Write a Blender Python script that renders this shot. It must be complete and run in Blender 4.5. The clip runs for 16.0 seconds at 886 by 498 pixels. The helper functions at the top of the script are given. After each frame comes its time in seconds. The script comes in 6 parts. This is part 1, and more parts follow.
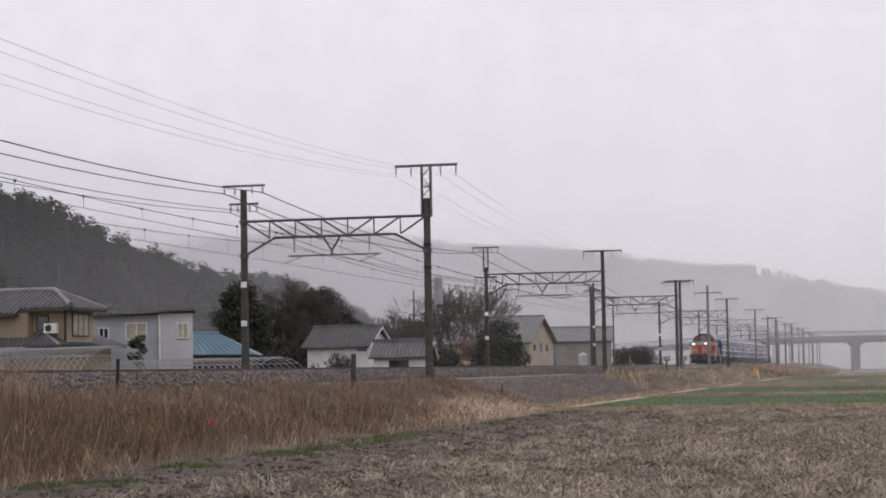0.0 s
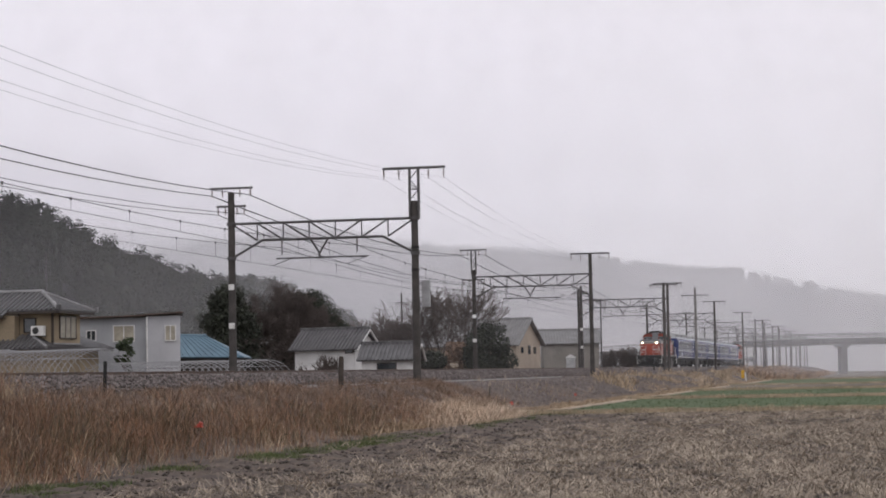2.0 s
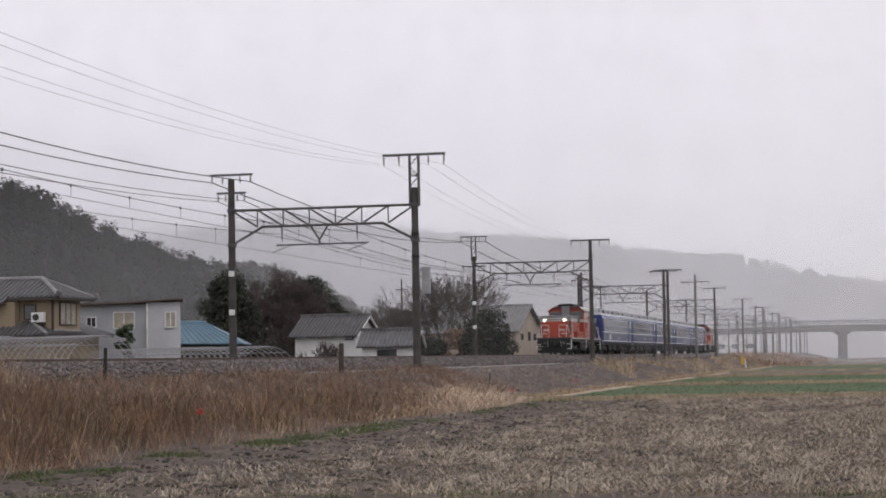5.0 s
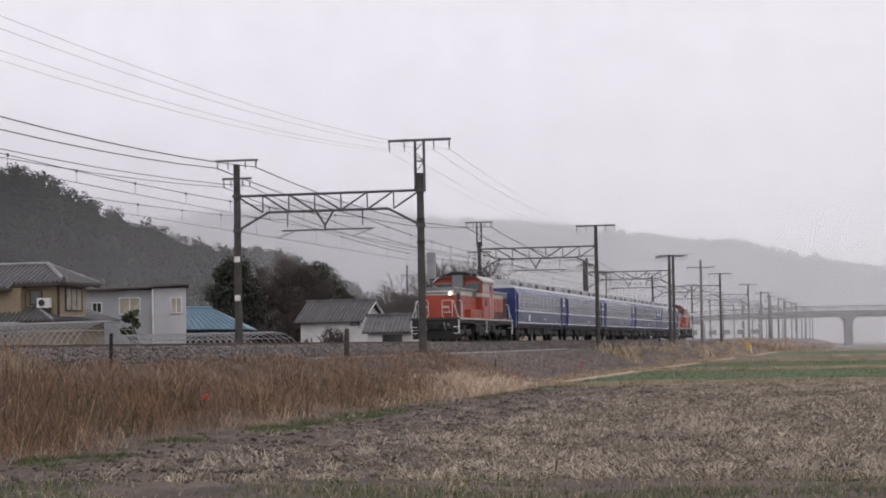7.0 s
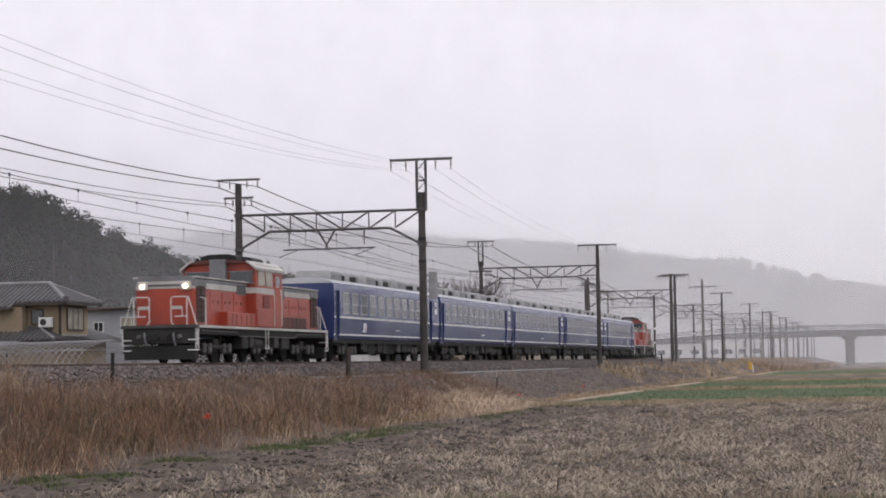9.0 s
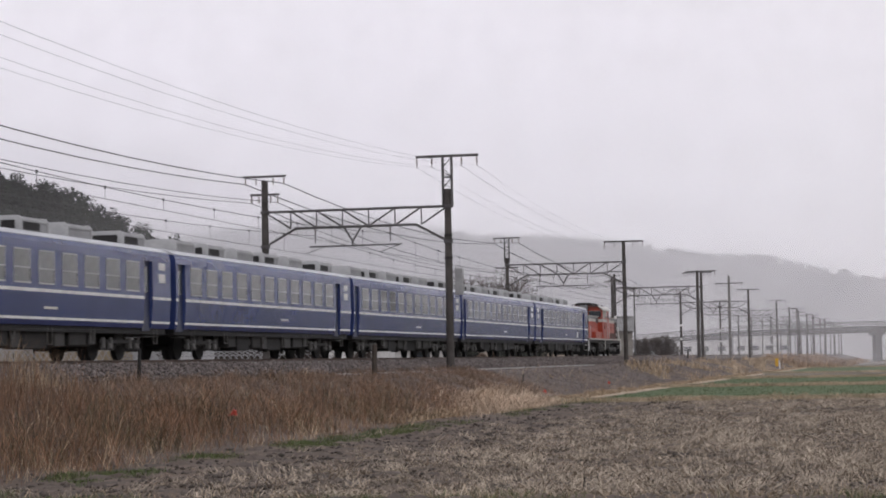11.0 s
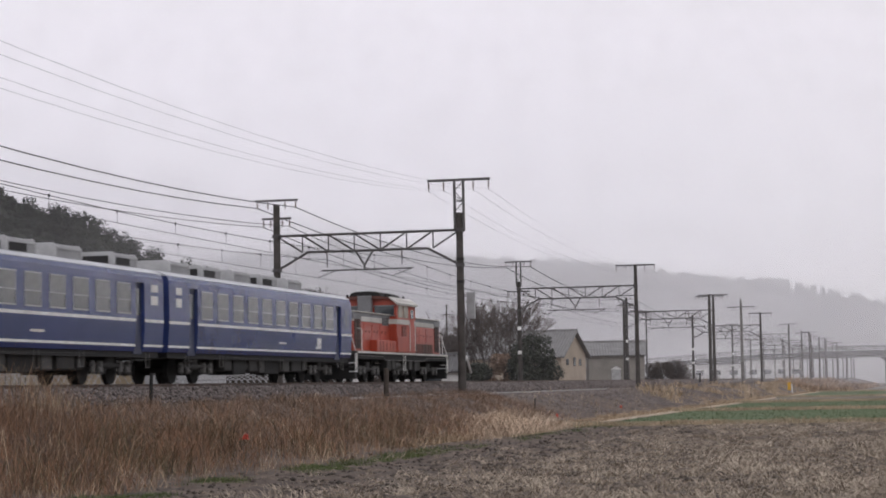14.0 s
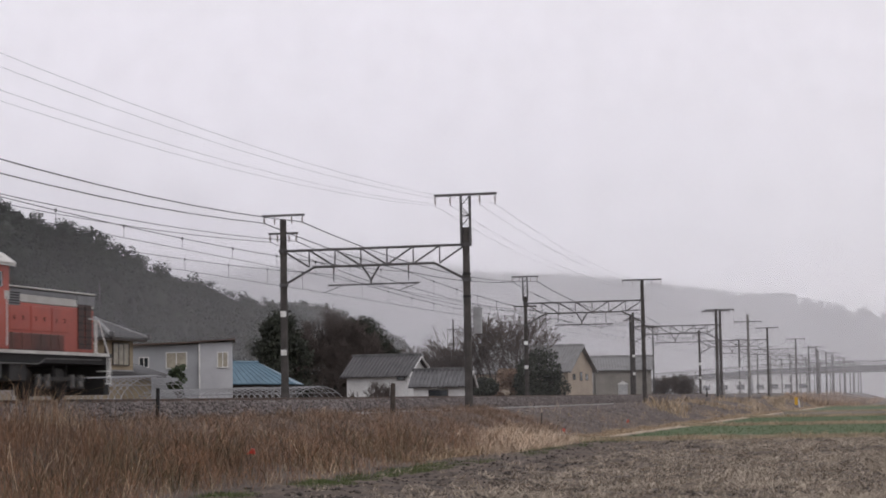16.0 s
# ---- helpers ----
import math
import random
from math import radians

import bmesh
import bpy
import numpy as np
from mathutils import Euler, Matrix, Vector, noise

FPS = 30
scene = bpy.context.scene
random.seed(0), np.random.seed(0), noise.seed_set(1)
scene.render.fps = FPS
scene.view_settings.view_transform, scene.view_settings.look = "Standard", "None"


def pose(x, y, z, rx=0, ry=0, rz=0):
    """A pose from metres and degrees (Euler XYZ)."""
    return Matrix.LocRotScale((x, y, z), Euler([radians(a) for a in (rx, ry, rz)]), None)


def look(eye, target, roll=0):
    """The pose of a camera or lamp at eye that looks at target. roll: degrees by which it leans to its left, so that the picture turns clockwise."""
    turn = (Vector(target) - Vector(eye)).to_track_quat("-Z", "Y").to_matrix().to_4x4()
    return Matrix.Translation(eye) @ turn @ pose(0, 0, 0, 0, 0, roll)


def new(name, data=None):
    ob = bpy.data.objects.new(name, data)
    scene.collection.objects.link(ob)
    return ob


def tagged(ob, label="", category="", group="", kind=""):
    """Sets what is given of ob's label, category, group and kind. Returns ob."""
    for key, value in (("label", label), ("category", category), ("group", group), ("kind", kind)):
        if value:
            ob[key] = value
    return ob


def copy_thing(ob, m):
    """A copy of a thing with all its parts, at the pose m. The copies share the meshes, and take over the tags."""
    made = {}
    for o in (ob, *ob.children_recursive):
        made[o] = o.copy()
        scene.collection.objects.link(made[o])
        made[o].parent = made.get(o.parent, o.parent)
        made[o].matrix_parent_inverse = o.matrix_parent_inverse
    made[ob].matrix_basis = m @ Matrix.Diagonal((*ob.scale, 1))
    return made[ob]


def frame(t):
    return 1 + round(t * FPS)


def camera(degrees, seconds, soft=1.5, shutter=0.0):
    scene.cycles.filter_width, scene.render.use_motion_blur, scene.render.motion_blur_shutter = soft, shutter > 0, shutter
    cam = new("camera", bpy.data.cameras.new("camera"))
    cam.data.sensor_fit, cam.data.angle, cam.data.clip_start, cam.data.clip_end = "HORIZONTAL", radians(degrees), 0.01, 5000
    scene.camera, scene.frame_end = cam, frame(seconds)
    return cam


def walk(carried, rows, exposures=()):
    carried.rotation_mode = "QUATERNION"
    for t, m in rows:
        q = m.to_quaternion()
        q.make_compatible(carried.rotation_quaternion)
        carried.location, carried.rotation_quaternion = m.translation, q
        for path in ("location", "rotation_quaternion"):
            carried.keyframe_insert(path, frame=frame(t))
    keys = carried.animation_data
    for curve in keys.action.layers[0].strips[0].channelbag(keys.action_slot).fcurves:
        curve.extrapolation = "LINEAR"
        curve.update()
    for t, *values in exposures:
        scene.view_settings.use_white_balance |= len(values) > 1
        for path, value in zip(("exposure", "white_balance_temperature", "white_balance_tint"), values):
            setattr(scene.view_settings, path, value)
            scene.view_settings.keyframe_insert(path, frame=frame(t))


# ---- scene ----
# camera on a tripod beside the paddy, turned by hand
LENS, EYE, RZ = 24.83, (0.0, 0.0, 1.9), 2.13      # field of view, eye, height of the rail heads
TRACK, TRACK2 = -24.62, -28.42                    # centre lines of the two tracks
MAST_R, MAST_L = -21.72, -31.0
cam = camera(LENS, 16.0, soft=1.8, shutter=0.2)
PAN = [(0, 0, 0), (.5, -1.5, -5), (1, -6, -8), (1.5, -11.3, 0), (2, -21.8, 4), (2.5, -27.5, -2), (3, -32, 0), (3.5, -33.3, -.5),
       (4, -32, -5), (6.5, -7.3, -40.5), (7, -11, -45), (7.5, -8.5, -47.5), (8, -7.5, -44.5), (8.5, -8.5, -28), (8.7, -9.5, -14),
       (10.8, 26.5, -5), (11, 37.5, -16), (11.5, 49.8, -23), (12, 57.5, -25), (12.5, 66.8, -19), (13, 64.3, -3.5), (13.5, 57.5, 14.5),
       (14, 57.5, 26.5), (14.5, 54.5, 36), (15, 65, 41), (15.5, 68, 43.5), (16, 68.7, 52.8)]


def aim(dx, dy):
    """The tripod head turned by dx to the left and dy up, in 1/3562 radian."""
    yaw, tilt = 0.2177 + dx / 3562, 0.0604 + dy / 3562
    return pose(*EYE, 90 + math.degrees(tilt), 0, math.degrees(yaw)) @ pose(0, 0, 0, 0, 0, -1.05)


walk(cam, [(t, aim(dx, dy)) for t, dx, dy in PAN],
     [(0, -0.06), (4, -0.05), (7, 0.01), (8.5, 0.08), (10.8, -0.04), (14.5, -0.07), (16, -0.1)])

# overcast daylight in thin mist
world = bpy.data.worlds.new("overcast")
scene.world = world
world.use_nodes = True
wn, wl = world.node_tree.nodes, world.node_tree.links
sky = wn.new("ShaderNodeTexSky")
sky.sky_type, sky.sun_disc, sky.sun_elevation, sky.sun_rotation = "NISHITA", False, radians(48), radians(150)
sky.dust_density = 4
dim = wn.new("ShaderNodeMix")
dim.data_type, dim.blend_type = "RGBA", "MIX"
dim.inputs[0].default_value = 0.94
wl.new(sky.outputs[0], dim.inputs[6])
dim.inputs[7].default_value = (8.35, 8.2, 8.8, 1)
wl.new(dim.outputs[2], wn["Background"].inputs[0])
wn["Background"].inputs[1].default_value = 0.1
sun = new("sun", bpy.data.lights.new("sun", "SUN"))
sun.data.energy, sun.data.angle, sun.data.color = 0.5, radians(50), (1, 0.97, 0.93)
sun.matrix_basis = look((60, -80, 110), (0, 0, 0))


# ---- materials ----
def mat(name, a, b=None, rough=0.8, scale=3.0, fine=40.0, bump=0.2, metal=0.0, island=0.0, spec=0.5, detail=6.0, stretch=(1, 1, 1), speck=0.22):
    """Two colours mixed by coarse and fine noise, with fine relief; island: how far loose pieces differ in tone."""
    m = bpy.data.materials.new(name)
    m.use_nodes = True
    n, l = m.node_tree.nodes, m.node_tree.links
    bs = n["Principled BSDF"]
    b = b or tuple(c * 0.7 for c in a)
    tc, mp = n.new("ShaderNodeTexCoord"), n.new("ShaderNodeMapping")
    mp.inputs["Scale"].default_value = stretch
    l.new(tc.outputs["Object"], mp.inputs[0])
    n1, n2 = n.new("ShaderNodeTexNoise"), n.new("ShaderNodeTexNoise")
    n1.inputs["Scale"].default_value, n1.inputs["Detail"].default_value = scale, detail
    n2.inputs["Scale"].default_value, n2.inputs["Detail"].default_value = fine, 3
    for k in (n1, n2):
        l.new(mp.outputs[0], k.inputs["Vector"])
    r1 = n.new("ShaderNodeMapRange")
    r1.inputs[1].default_value, r1.inputs[2].default_value = 0.35, 0.65
    l.new(n1.outputs[0], r1.inputs[0])
    mx = n.new("ShaderNodeMix")
    mx.data_type = "RGBA"
    mx.inputs[6].default_value, mx.inputs[7].default_value = (*a, 1), (*b, 1)
    l.new(r1.outputs[0], mx.inputs[0])
    out = mx.outputs[2]
    hs = n.new("ShaderNodeHueSaturation")
    r2 = n.new("ShaderNodeMapRange")
    r2.inputs[1].default_value, r2.inputs[2].default_value, r2.inputs[3].default_value, r2.inputs[4].default_value = 0.3, 0.7, 1 - speck, 1 + speck
    l.new(n2.outputs[0], r2.inputs[0])
    val = r2.outputs[0]
    if island:
        ge, r3, mu = n.new("ShaderNodeNewGeometry"), n.new("ShaderNodeMapRange"), n.new("ShaderNodeMath")
        r3.inputs[3].default_value, r3.inputs[4].default_value, mu.operation = 1 - island, 1 + island, "MULTIPLY"
        l.new(ge.outputs["Random Per Island"], r3.inputs[0])
        l.new(r3.outputs[0], mu.inputs[0]), l.new(val, mu.inputs[1])
        val = mu.outputs[0]
    l.new(val, hs.inputs["Value"])
    l.new(out, hs.inputs["Color"])
    l.new(hs.outputs[0], bs.inputs["Base Color"])
    bs.inputs["Roughness"].default_value, bs.inputs["Metallic"].default_value = rough, metal
    bs.inputs["Specular IOR Level"].default_value = spec
    if bump:
        bp = n.new("ShaderNodeBump")
        bp.inputs["Strength"].default_value, bp.inputs["Distance"].default_value = bump, 0.03
        l.new(n2.outputs[0], bp.inputs["Height"])
        l.new(bp.outputs[0], bs.inputs["Normal"])
    return m


def glow(name, colour, strength):
    m = bpy.data.materials.new(name)
    m.use_nodes = True
    bs = m.node_tree.nodes["Principled BSDF"]
    bs.inputs["Base Color"].default_value = (*colour, 1)
    bs.inputs["Emission Color"].default_value, bs.inputs["Emission Strength"].default_value = (*colour, 1), strength
    return m


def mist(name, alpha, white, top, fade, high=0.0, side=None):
    """A flat see-through sheet that paints distance haze, its white lit by the sky from both sides; its cover goes from
    alpha to high over the fade below top, and thins out between the two places of side.
    """
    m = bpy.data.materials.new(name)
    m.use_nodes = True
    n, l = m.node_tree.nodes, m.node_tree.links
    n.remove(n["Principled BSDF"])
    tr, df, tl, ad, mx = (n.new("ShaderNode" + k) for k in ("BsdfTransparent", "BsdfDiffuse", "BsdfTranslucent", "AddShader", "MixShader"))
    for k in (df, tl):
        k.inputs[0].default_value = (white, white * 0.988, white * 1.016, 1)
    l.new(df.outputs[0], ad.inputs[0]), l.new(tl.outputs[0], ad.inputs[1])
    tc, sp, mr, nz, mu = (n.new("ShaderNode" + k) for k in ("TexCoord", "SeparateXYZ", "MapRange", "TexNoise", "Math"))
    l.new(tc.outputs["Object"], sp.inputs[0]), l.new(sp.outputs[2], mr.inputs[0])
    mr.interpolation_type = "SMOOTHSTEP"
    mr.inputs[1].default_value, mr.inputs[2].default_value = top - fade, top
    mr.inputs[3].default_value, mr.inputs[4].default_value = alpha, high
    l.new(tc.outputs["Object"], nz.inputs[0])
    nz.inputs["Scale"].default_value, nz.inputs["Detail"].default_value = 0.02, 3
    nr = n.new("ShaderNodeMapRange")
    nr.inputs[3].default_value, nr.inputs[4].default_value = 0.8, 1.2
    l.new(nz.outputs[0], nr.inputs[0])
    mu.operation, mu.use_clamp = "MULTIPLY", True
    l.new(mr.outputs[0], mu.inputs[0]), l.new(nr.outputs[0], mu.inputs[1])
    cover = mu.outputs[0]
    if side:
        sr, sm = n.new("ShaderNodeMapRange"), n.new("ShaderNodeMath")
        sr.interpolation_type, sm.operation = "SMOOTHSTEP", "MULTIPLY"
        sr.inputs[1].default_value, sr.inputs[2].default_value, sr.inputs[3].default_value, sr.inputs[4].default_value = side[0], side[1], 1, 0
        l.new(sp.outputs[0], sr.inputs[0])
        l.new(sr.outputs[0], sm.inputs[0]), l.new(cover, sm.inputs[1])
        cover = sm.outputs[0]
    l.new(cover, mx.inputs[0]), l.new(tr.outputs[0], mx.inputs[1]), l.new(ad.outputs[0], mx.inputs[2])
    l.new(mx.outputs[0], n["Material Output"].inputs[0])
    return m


SOIL = mat("soil", (0.13, 0.096, 0.074), (0.066, 0.05, 0.041), 0.95, 0.9, 9, 0.8)
EARTH = mat("earth", (0.15, 0.12, 0.085), (0.08, 0.07, 0.05), 0.95, 0.15, 3, 0.5)
BANK = mat("bank", (0.13, 0.096, 0.077), (0.068, 0.053, 0.046), 0.95, 0.5, 7, 0.8)
GREEN = mat("young_wheat", (0.058, 0.09, 0.029), (0.07, 0.1, 0.036), 0.9, 0.5, 12, 0.6, stretch=(1, 0.4, 1))
RIDGE = mat("dry_ridge", (0.27, 0.21, 0.14), (0.15, 0.125, 0.075), 0.95, 0.8, 12, 0.6)
GRAVEL = mat("gravel", (0.19, 0.165, 0.155), (0.1, 0.085, 0.08), 0.9, 1.2, 22, 1.0)
STONE = mat("ballast_stone", (0.22, 0.19, 0.18), (0.12, 0.1, 0.095), 0.9, 2, 30, 0.3, island=0.5)
STRAW = mat("straw", (0.33, 0.27, 0.21), (0.21, 0.168, 0.13), 0.9, 0.6, 30, 0.1, island=0.5)
REED = mat("reed", (0.31, 0.168, 0.097), (0.195, 0.113, 0.071), 0.9, 0.35, 20, 0.1, island=0.55)
PALE = mat("pale_grass", (0.5, 0.385, 0.265), (0.32, 0.24, 0.16), 0.9, 0.5, 20, 0.1, island=0.5)
LAWN = mat("verge_grass", (0.075, 0.11, 0.035), (0.12, 0.13, 0.055), 0.9, 0.7, 20, 0.1, island=0.5)
POLE = mat("pole_concrete", (0.085, 0.075, 0.07), (0.05, 0.045, 0.042), 0.85, 1.5, 30, 0.2)
PALEPOLE = mat("pale_concrete", (0.24, 0.23, 0.22), (0.15, 0.14, 0.135), 0.85, 1.5, 30, 0.2)
STEEL = mat("painted_steel", (0.1, 0.095, 0.095), (0.06, 0.055, 0.055), 0.6, 4, 40, 0.1)
WIRE = mat("wire", (0.045, 0.043, 0.045), (0.03, 0.03, 0.03), 0.7, 1, 20, 0)
INSUL = mat("insulator", (0.25, 0.22, 0.2), (0.12, 0.09, 0.08), 0.3, 9, 30, 0)
OLDCONC = mat("stained_concrete", (0.08, 0.078, 0.077), (0.05, 0.049, 0.048), 0.9, 0.15, 2, 0.1)
CONC = mat("concrete", (0.36, 0.35, 0.34), (0.25, 0.24, 0.23), 0.9, 0.8, 18, 0.3)
RUST = mat("rail_steel", (0.12, 0.075, 0.055), (0.07, 0.05, 0.04), 0.6, 5, 60, 0.2)
TILE = mat("roof_tile", (0.14, 0.135, 0.137), (0.06, 0.058, 0.06), 0.36, 1.2, 9, 0.3)
PALETILE = mat("pale_roof_tile", (0.27, 0.265, 0.265), (0.18, 0.175, 0.175), 0.55, 1.2, 9, 0.3)
LIGHTSHEET = mat("light_sheet", (0.52, 0.52, 0.54), (0.43, 0.43, 0.45), 0.6, 0.6, 20, 0.1, speck=0.08)
MAROON = mat("sooty_maroon", (0.13, 0.035, 0.025), (0.06, 0.025, 0.02), 0.6, 1.2, 12, 0.05, speck=0.15)
GREYWALL = mat("grey_wall", (0.27, 0.25, 0.225), (0.21, 0.195, 0.175), 0.85, 0.7, 20, 0.1)
MUD = mat("ochre_plaster", (0.34, 0.275, 0.185), (0.28, 0.22, 0.15), 0.9, 0.7, 25, 0.15)
PLASTER = mat("white_plaster", (0.7, 0.69, 0.68), (0.54, 0.53, 0.52), 0.85, 0.7, 20, 0.15)
SHEET = mat("grey_sheet", (0.4, 0.41, 0.43), (0.33, 0.335, 0.35), 0.6, 0.6, 20, 0.1)
PINKWALL = mat("beige_wall", (0.47, 0.39, 0.31), (0.39, 0.325, 0.26), 0.85, 0.6, 20, 0.15)
BLUEROOF = mat("blue_sheet", (0.12, 0.205, 0.265), (0.085, 0.15, 0.2), 0.5, 0.8, 15, 0.1)
DARKWOOD = mat("dark_wood", (0.07, 0.055, 0.045), (0.045, 0.036, 0.03), 0.8, 2, 20, 0.2)
GLASS = mat("window_glass", (0.05, 0.055, 0.06), (0.035, 0.04, 0.045), 0.06, 0.8, 5, 0.0, spec=0.8)
BLIND = mat("curtained_window", (0.42, 0.38, 0.3), (0.3, 0.27, 0.22), 0.25, 1.5, 12, 0.0)
ALU = mat("aluminium_frame", (0.5, 0.5, 0.5), (0.4, 0.4, 0.4), 0.45, 3, 30, 0, metal=0.3)
WHITE = mat("white_paint", (0.78, 0.77, 0.75), (0.62, 0.61, 0.59), 0.5, 2, 25, 0.05)
PIPE = mat("galvanised_pipe", (0.4, 0.4, 0.41), (0.29, 0.29, 0.3), 0.5, 3, 40, 0)
BARK = mat("bark", (0.1, 0.08, 0.07), (0.06, 0.05, 0.045), 0.95, 4, 40, 0.4)
TWIG = mat("twig", (0.12, 0.095, 0.085), (0.075, 0.06, 0.055), 0.95, 3, 30, 0)
LEAF = mat("evergreen_leaf", (0.042, 0.047, 0.03), (0.024, 0.028, 0.019), 0.7, 1.2, 9, 0, island=0.5)
CEDAR = mat("cedar_leaf", (0.03, 0.036, 0.026), (0.018, 0.022, 0.017), 0.85, 0.2, 2, 0, island=0.45)
HAZEWOOD = mat("far_wood", (0.045, 0.045, 0.045), (0.025, 0.025, 0.028), 0.95, 0.02, 0.15, 0)
ORANGE = mat("vermilion_paint", (0.42, 0.062, 0.03), (0.3, 0.048, 0.027), 0.4, 0.9, 12, 0.04, speck=0.08)
CREAM = mat("cream_band", (0.6, 0.58, 0.55), (0.44, 0.42, 0.39), 0.5, 1, 14, 0.04, speck=0.08)
GREYPAINT = mat("grey_paint", (0.22, 0.22, 0.23), (0.15, 0.15, 0.155), 0.5, 1, 14, 0.05, speck=0.1)
BLUE = mat("coach_blue", (0.033, 0.052, 0.17), (0.025, 0.041, 0.135), 0.25, 0.5, 12, 0.02, spec=0.65, speck=0.06)
DARKBLUE = mat("door_blue", (0.02, 0.028, 0.075), (0.014, 0.02, 0.055), 0.4, 1, 12, 0.03)
ROOF = mat("coach_roof", (0.56, 0.57, 0.6), (0.44, 0.45, 0.48), 0.4, 0.4, 10, 0.03, speck=0.06)
ACBOX = mat("cooler_grey", (0.34, 0.34, 0.345), (0.24, 0.24, 0.245), 0.6, 1.5, 15, 0.05, speck=0.08)
RIM = mat("cooler_rim", (0.44, 0.44, 0.445), (0.34, 0.34, 0.345), 0.6, 1.5, 15, 0.05, speck=0.08)
BLACK = mat("sooty_black", (0.014, 0.013, 0.013), (0.009, 0.009, 0.009), 0.75, 2, 20, 0.2)
UNDER = mat("underframe_grey", (0.03, 0.028, 0.027), (0.016, 0.015, 0.014), 0.75, 1.5, 16, 0.15)
UNDERBOX = mat("underfloor_grey", (0.06, 0.057, 0.055), (0.026, 0.025, 0.024), 0.7, 1.2, 16, 0.1, speck=0.1)
PANE = mat("coach_window", (0.2, 0.2, 0.19), (0.12, 0.125, 0.125), 0.12, 0.7, 6, 0.0)
YELLOW = mat("yellow_paint", (0.75, 0.42, 0.02), (0.6, 0.33, 0.02), 0.5, 3, 20, 0)
RED = mat("red_plastic", (0.7, 0.05, 0.03), (0.5, 0.05, 0.03), 0.5, 3, 20, 0)
GRILLE = mat("grille_maroon", (0.07, 0.028, 0.022), (0.035, 0.018, 0.015), 0.6, 2, 18, 0.1, speck=0.15)
BRUSH = mat("brush", (0.27, 0.178, 0.125), (0.18, 0.122, 0.088), 0.9, 0.5, 20, 0.1, island=0.5)
SPRING = mat("dusty_steel", (0.13, 0.125, 0.12), (0.07, 0.068, 0.065), 0.6, 3, 20, 0.1)
LAMP = glow("lit_headlamp", (1, 0.8, 0.55), 9)


# ---- building blocks ----
def box(bm, x0, x1, y0, y1, z0, z1, bevel=0.0):
    vs = bmesh.ops.create_cube(bm, size=1, matrix=Matrix.Translation(((x0 + x1) / 2, (y0 + y1) / 2, (z0 + z1) / 2)) @ Matrix.Diagonal((x1 - x0, y1 - y0, z1 - z0, 1)))["verts"]
    if bevel:
        es = {e for v in vs for e in v.link_edges}
        bmesh.ops.bevel(bm, geom=list(es), offset=bevel, segments=2, affect="EDGES", profile=0.5)


def tube(bm, p, q, r0, r1=None, n=8):
    p, q = Vector(p), Vector(q)
    r1 = r0 if r1 is None else r1
    turn = (q - p).to_track_quat("Z", "Y").to_matrix().to_4x4()
    bmesh.ops.create_cone(bm, cap_ends=True, segments=n, radius1=r0, radius2=r1, depth=(q - p).length,
                          matrix=Matrix.Translation((p + q) / 2) @ turn)


def pipe(bm, pts, r, n=6):
    """One bent tube through the points."""
    pts = [Vector(p) for p in pts]
    rings, s = [], None
    for i, p in enumerate(pts):
        d = (pts[min(i + 1, len(pts) - 1)] - pts[max(i - 1, 0)]).normalized()
        if s is None:
            s = d.cross(Vector((0.31, 0.9, 0.2))).normalized()
        s = (s - d * s.dot(d)).normalized()
        t = d.cross(s)
        rings.append([bm.verts.new(p + (s * math.cos(a) + t * math.sin(a)) * r) for a in (2 * math.pi * k / n for k in range(n))])
    for u, v in zip(rings, rings[1:]):
        for k in range(n):
            bm.faces.new((u[k], u[(k + 1) % n], v[(k + 1) % n], v[k]))
    bm.faces.new(rings[0][::-1])
    bm.faces.new(rings[-1])


def prism(bm, profile, y0, y1, smooth=False):
    """A closed outline in x and z, drawn out along y."""
    a, b = [bm.verts.new((x, y0, z)) for x, z in profile], [bm.verts.new((x, y1, z)) for x, z in profile]
    k = len(profile)
    fs = [bm.faces.new((a[i], a[(i + 1) % k], b[(i + 1) % k], b[i])) for i in range(k)]
    fs += [bm.faces.new(a[::-1]), bm.faces.new(b)]
    bmesh.ops.recalc_face_normals(bm, faces=fs)


def done(name, bm, material, smooth=False):
    me = bpy.data.meshes.new(name)
    bm.to_mesh(me)
    bm.free()
    me.materials.append(material)
    if smooth:
        me.polygons.foreach_set("use_smooth", [True] * len(me.polygons))
    return me


def part(name, bm, material, parent, label="", smooth=False, m=None):
    ob = new(name, done(name, bm, material, smooth))
    ob.parent = parent
    if m is not None:
        ob.matrix_basis = m
    return tagged(ob, label) if label else ob


def shared(name, me, parent, m):
    ob = new(name, me)
    ob.parent, ob.matrix_basis = parent, m
    return ob


def thing(name, label, category, m=None, group="", kind=""):
    ob = new(name)
    ob.empty_display_size = 0.2
    if m is not None:
        ob.matrix_basis = m
    return tagged(ob, label, category, group, kind)


def single(name, bm, material, label, category, kind="", smooth=False, group=""):
    return tagged(new(name, done(name, bm, material, smooth)), label, category, group, kind)


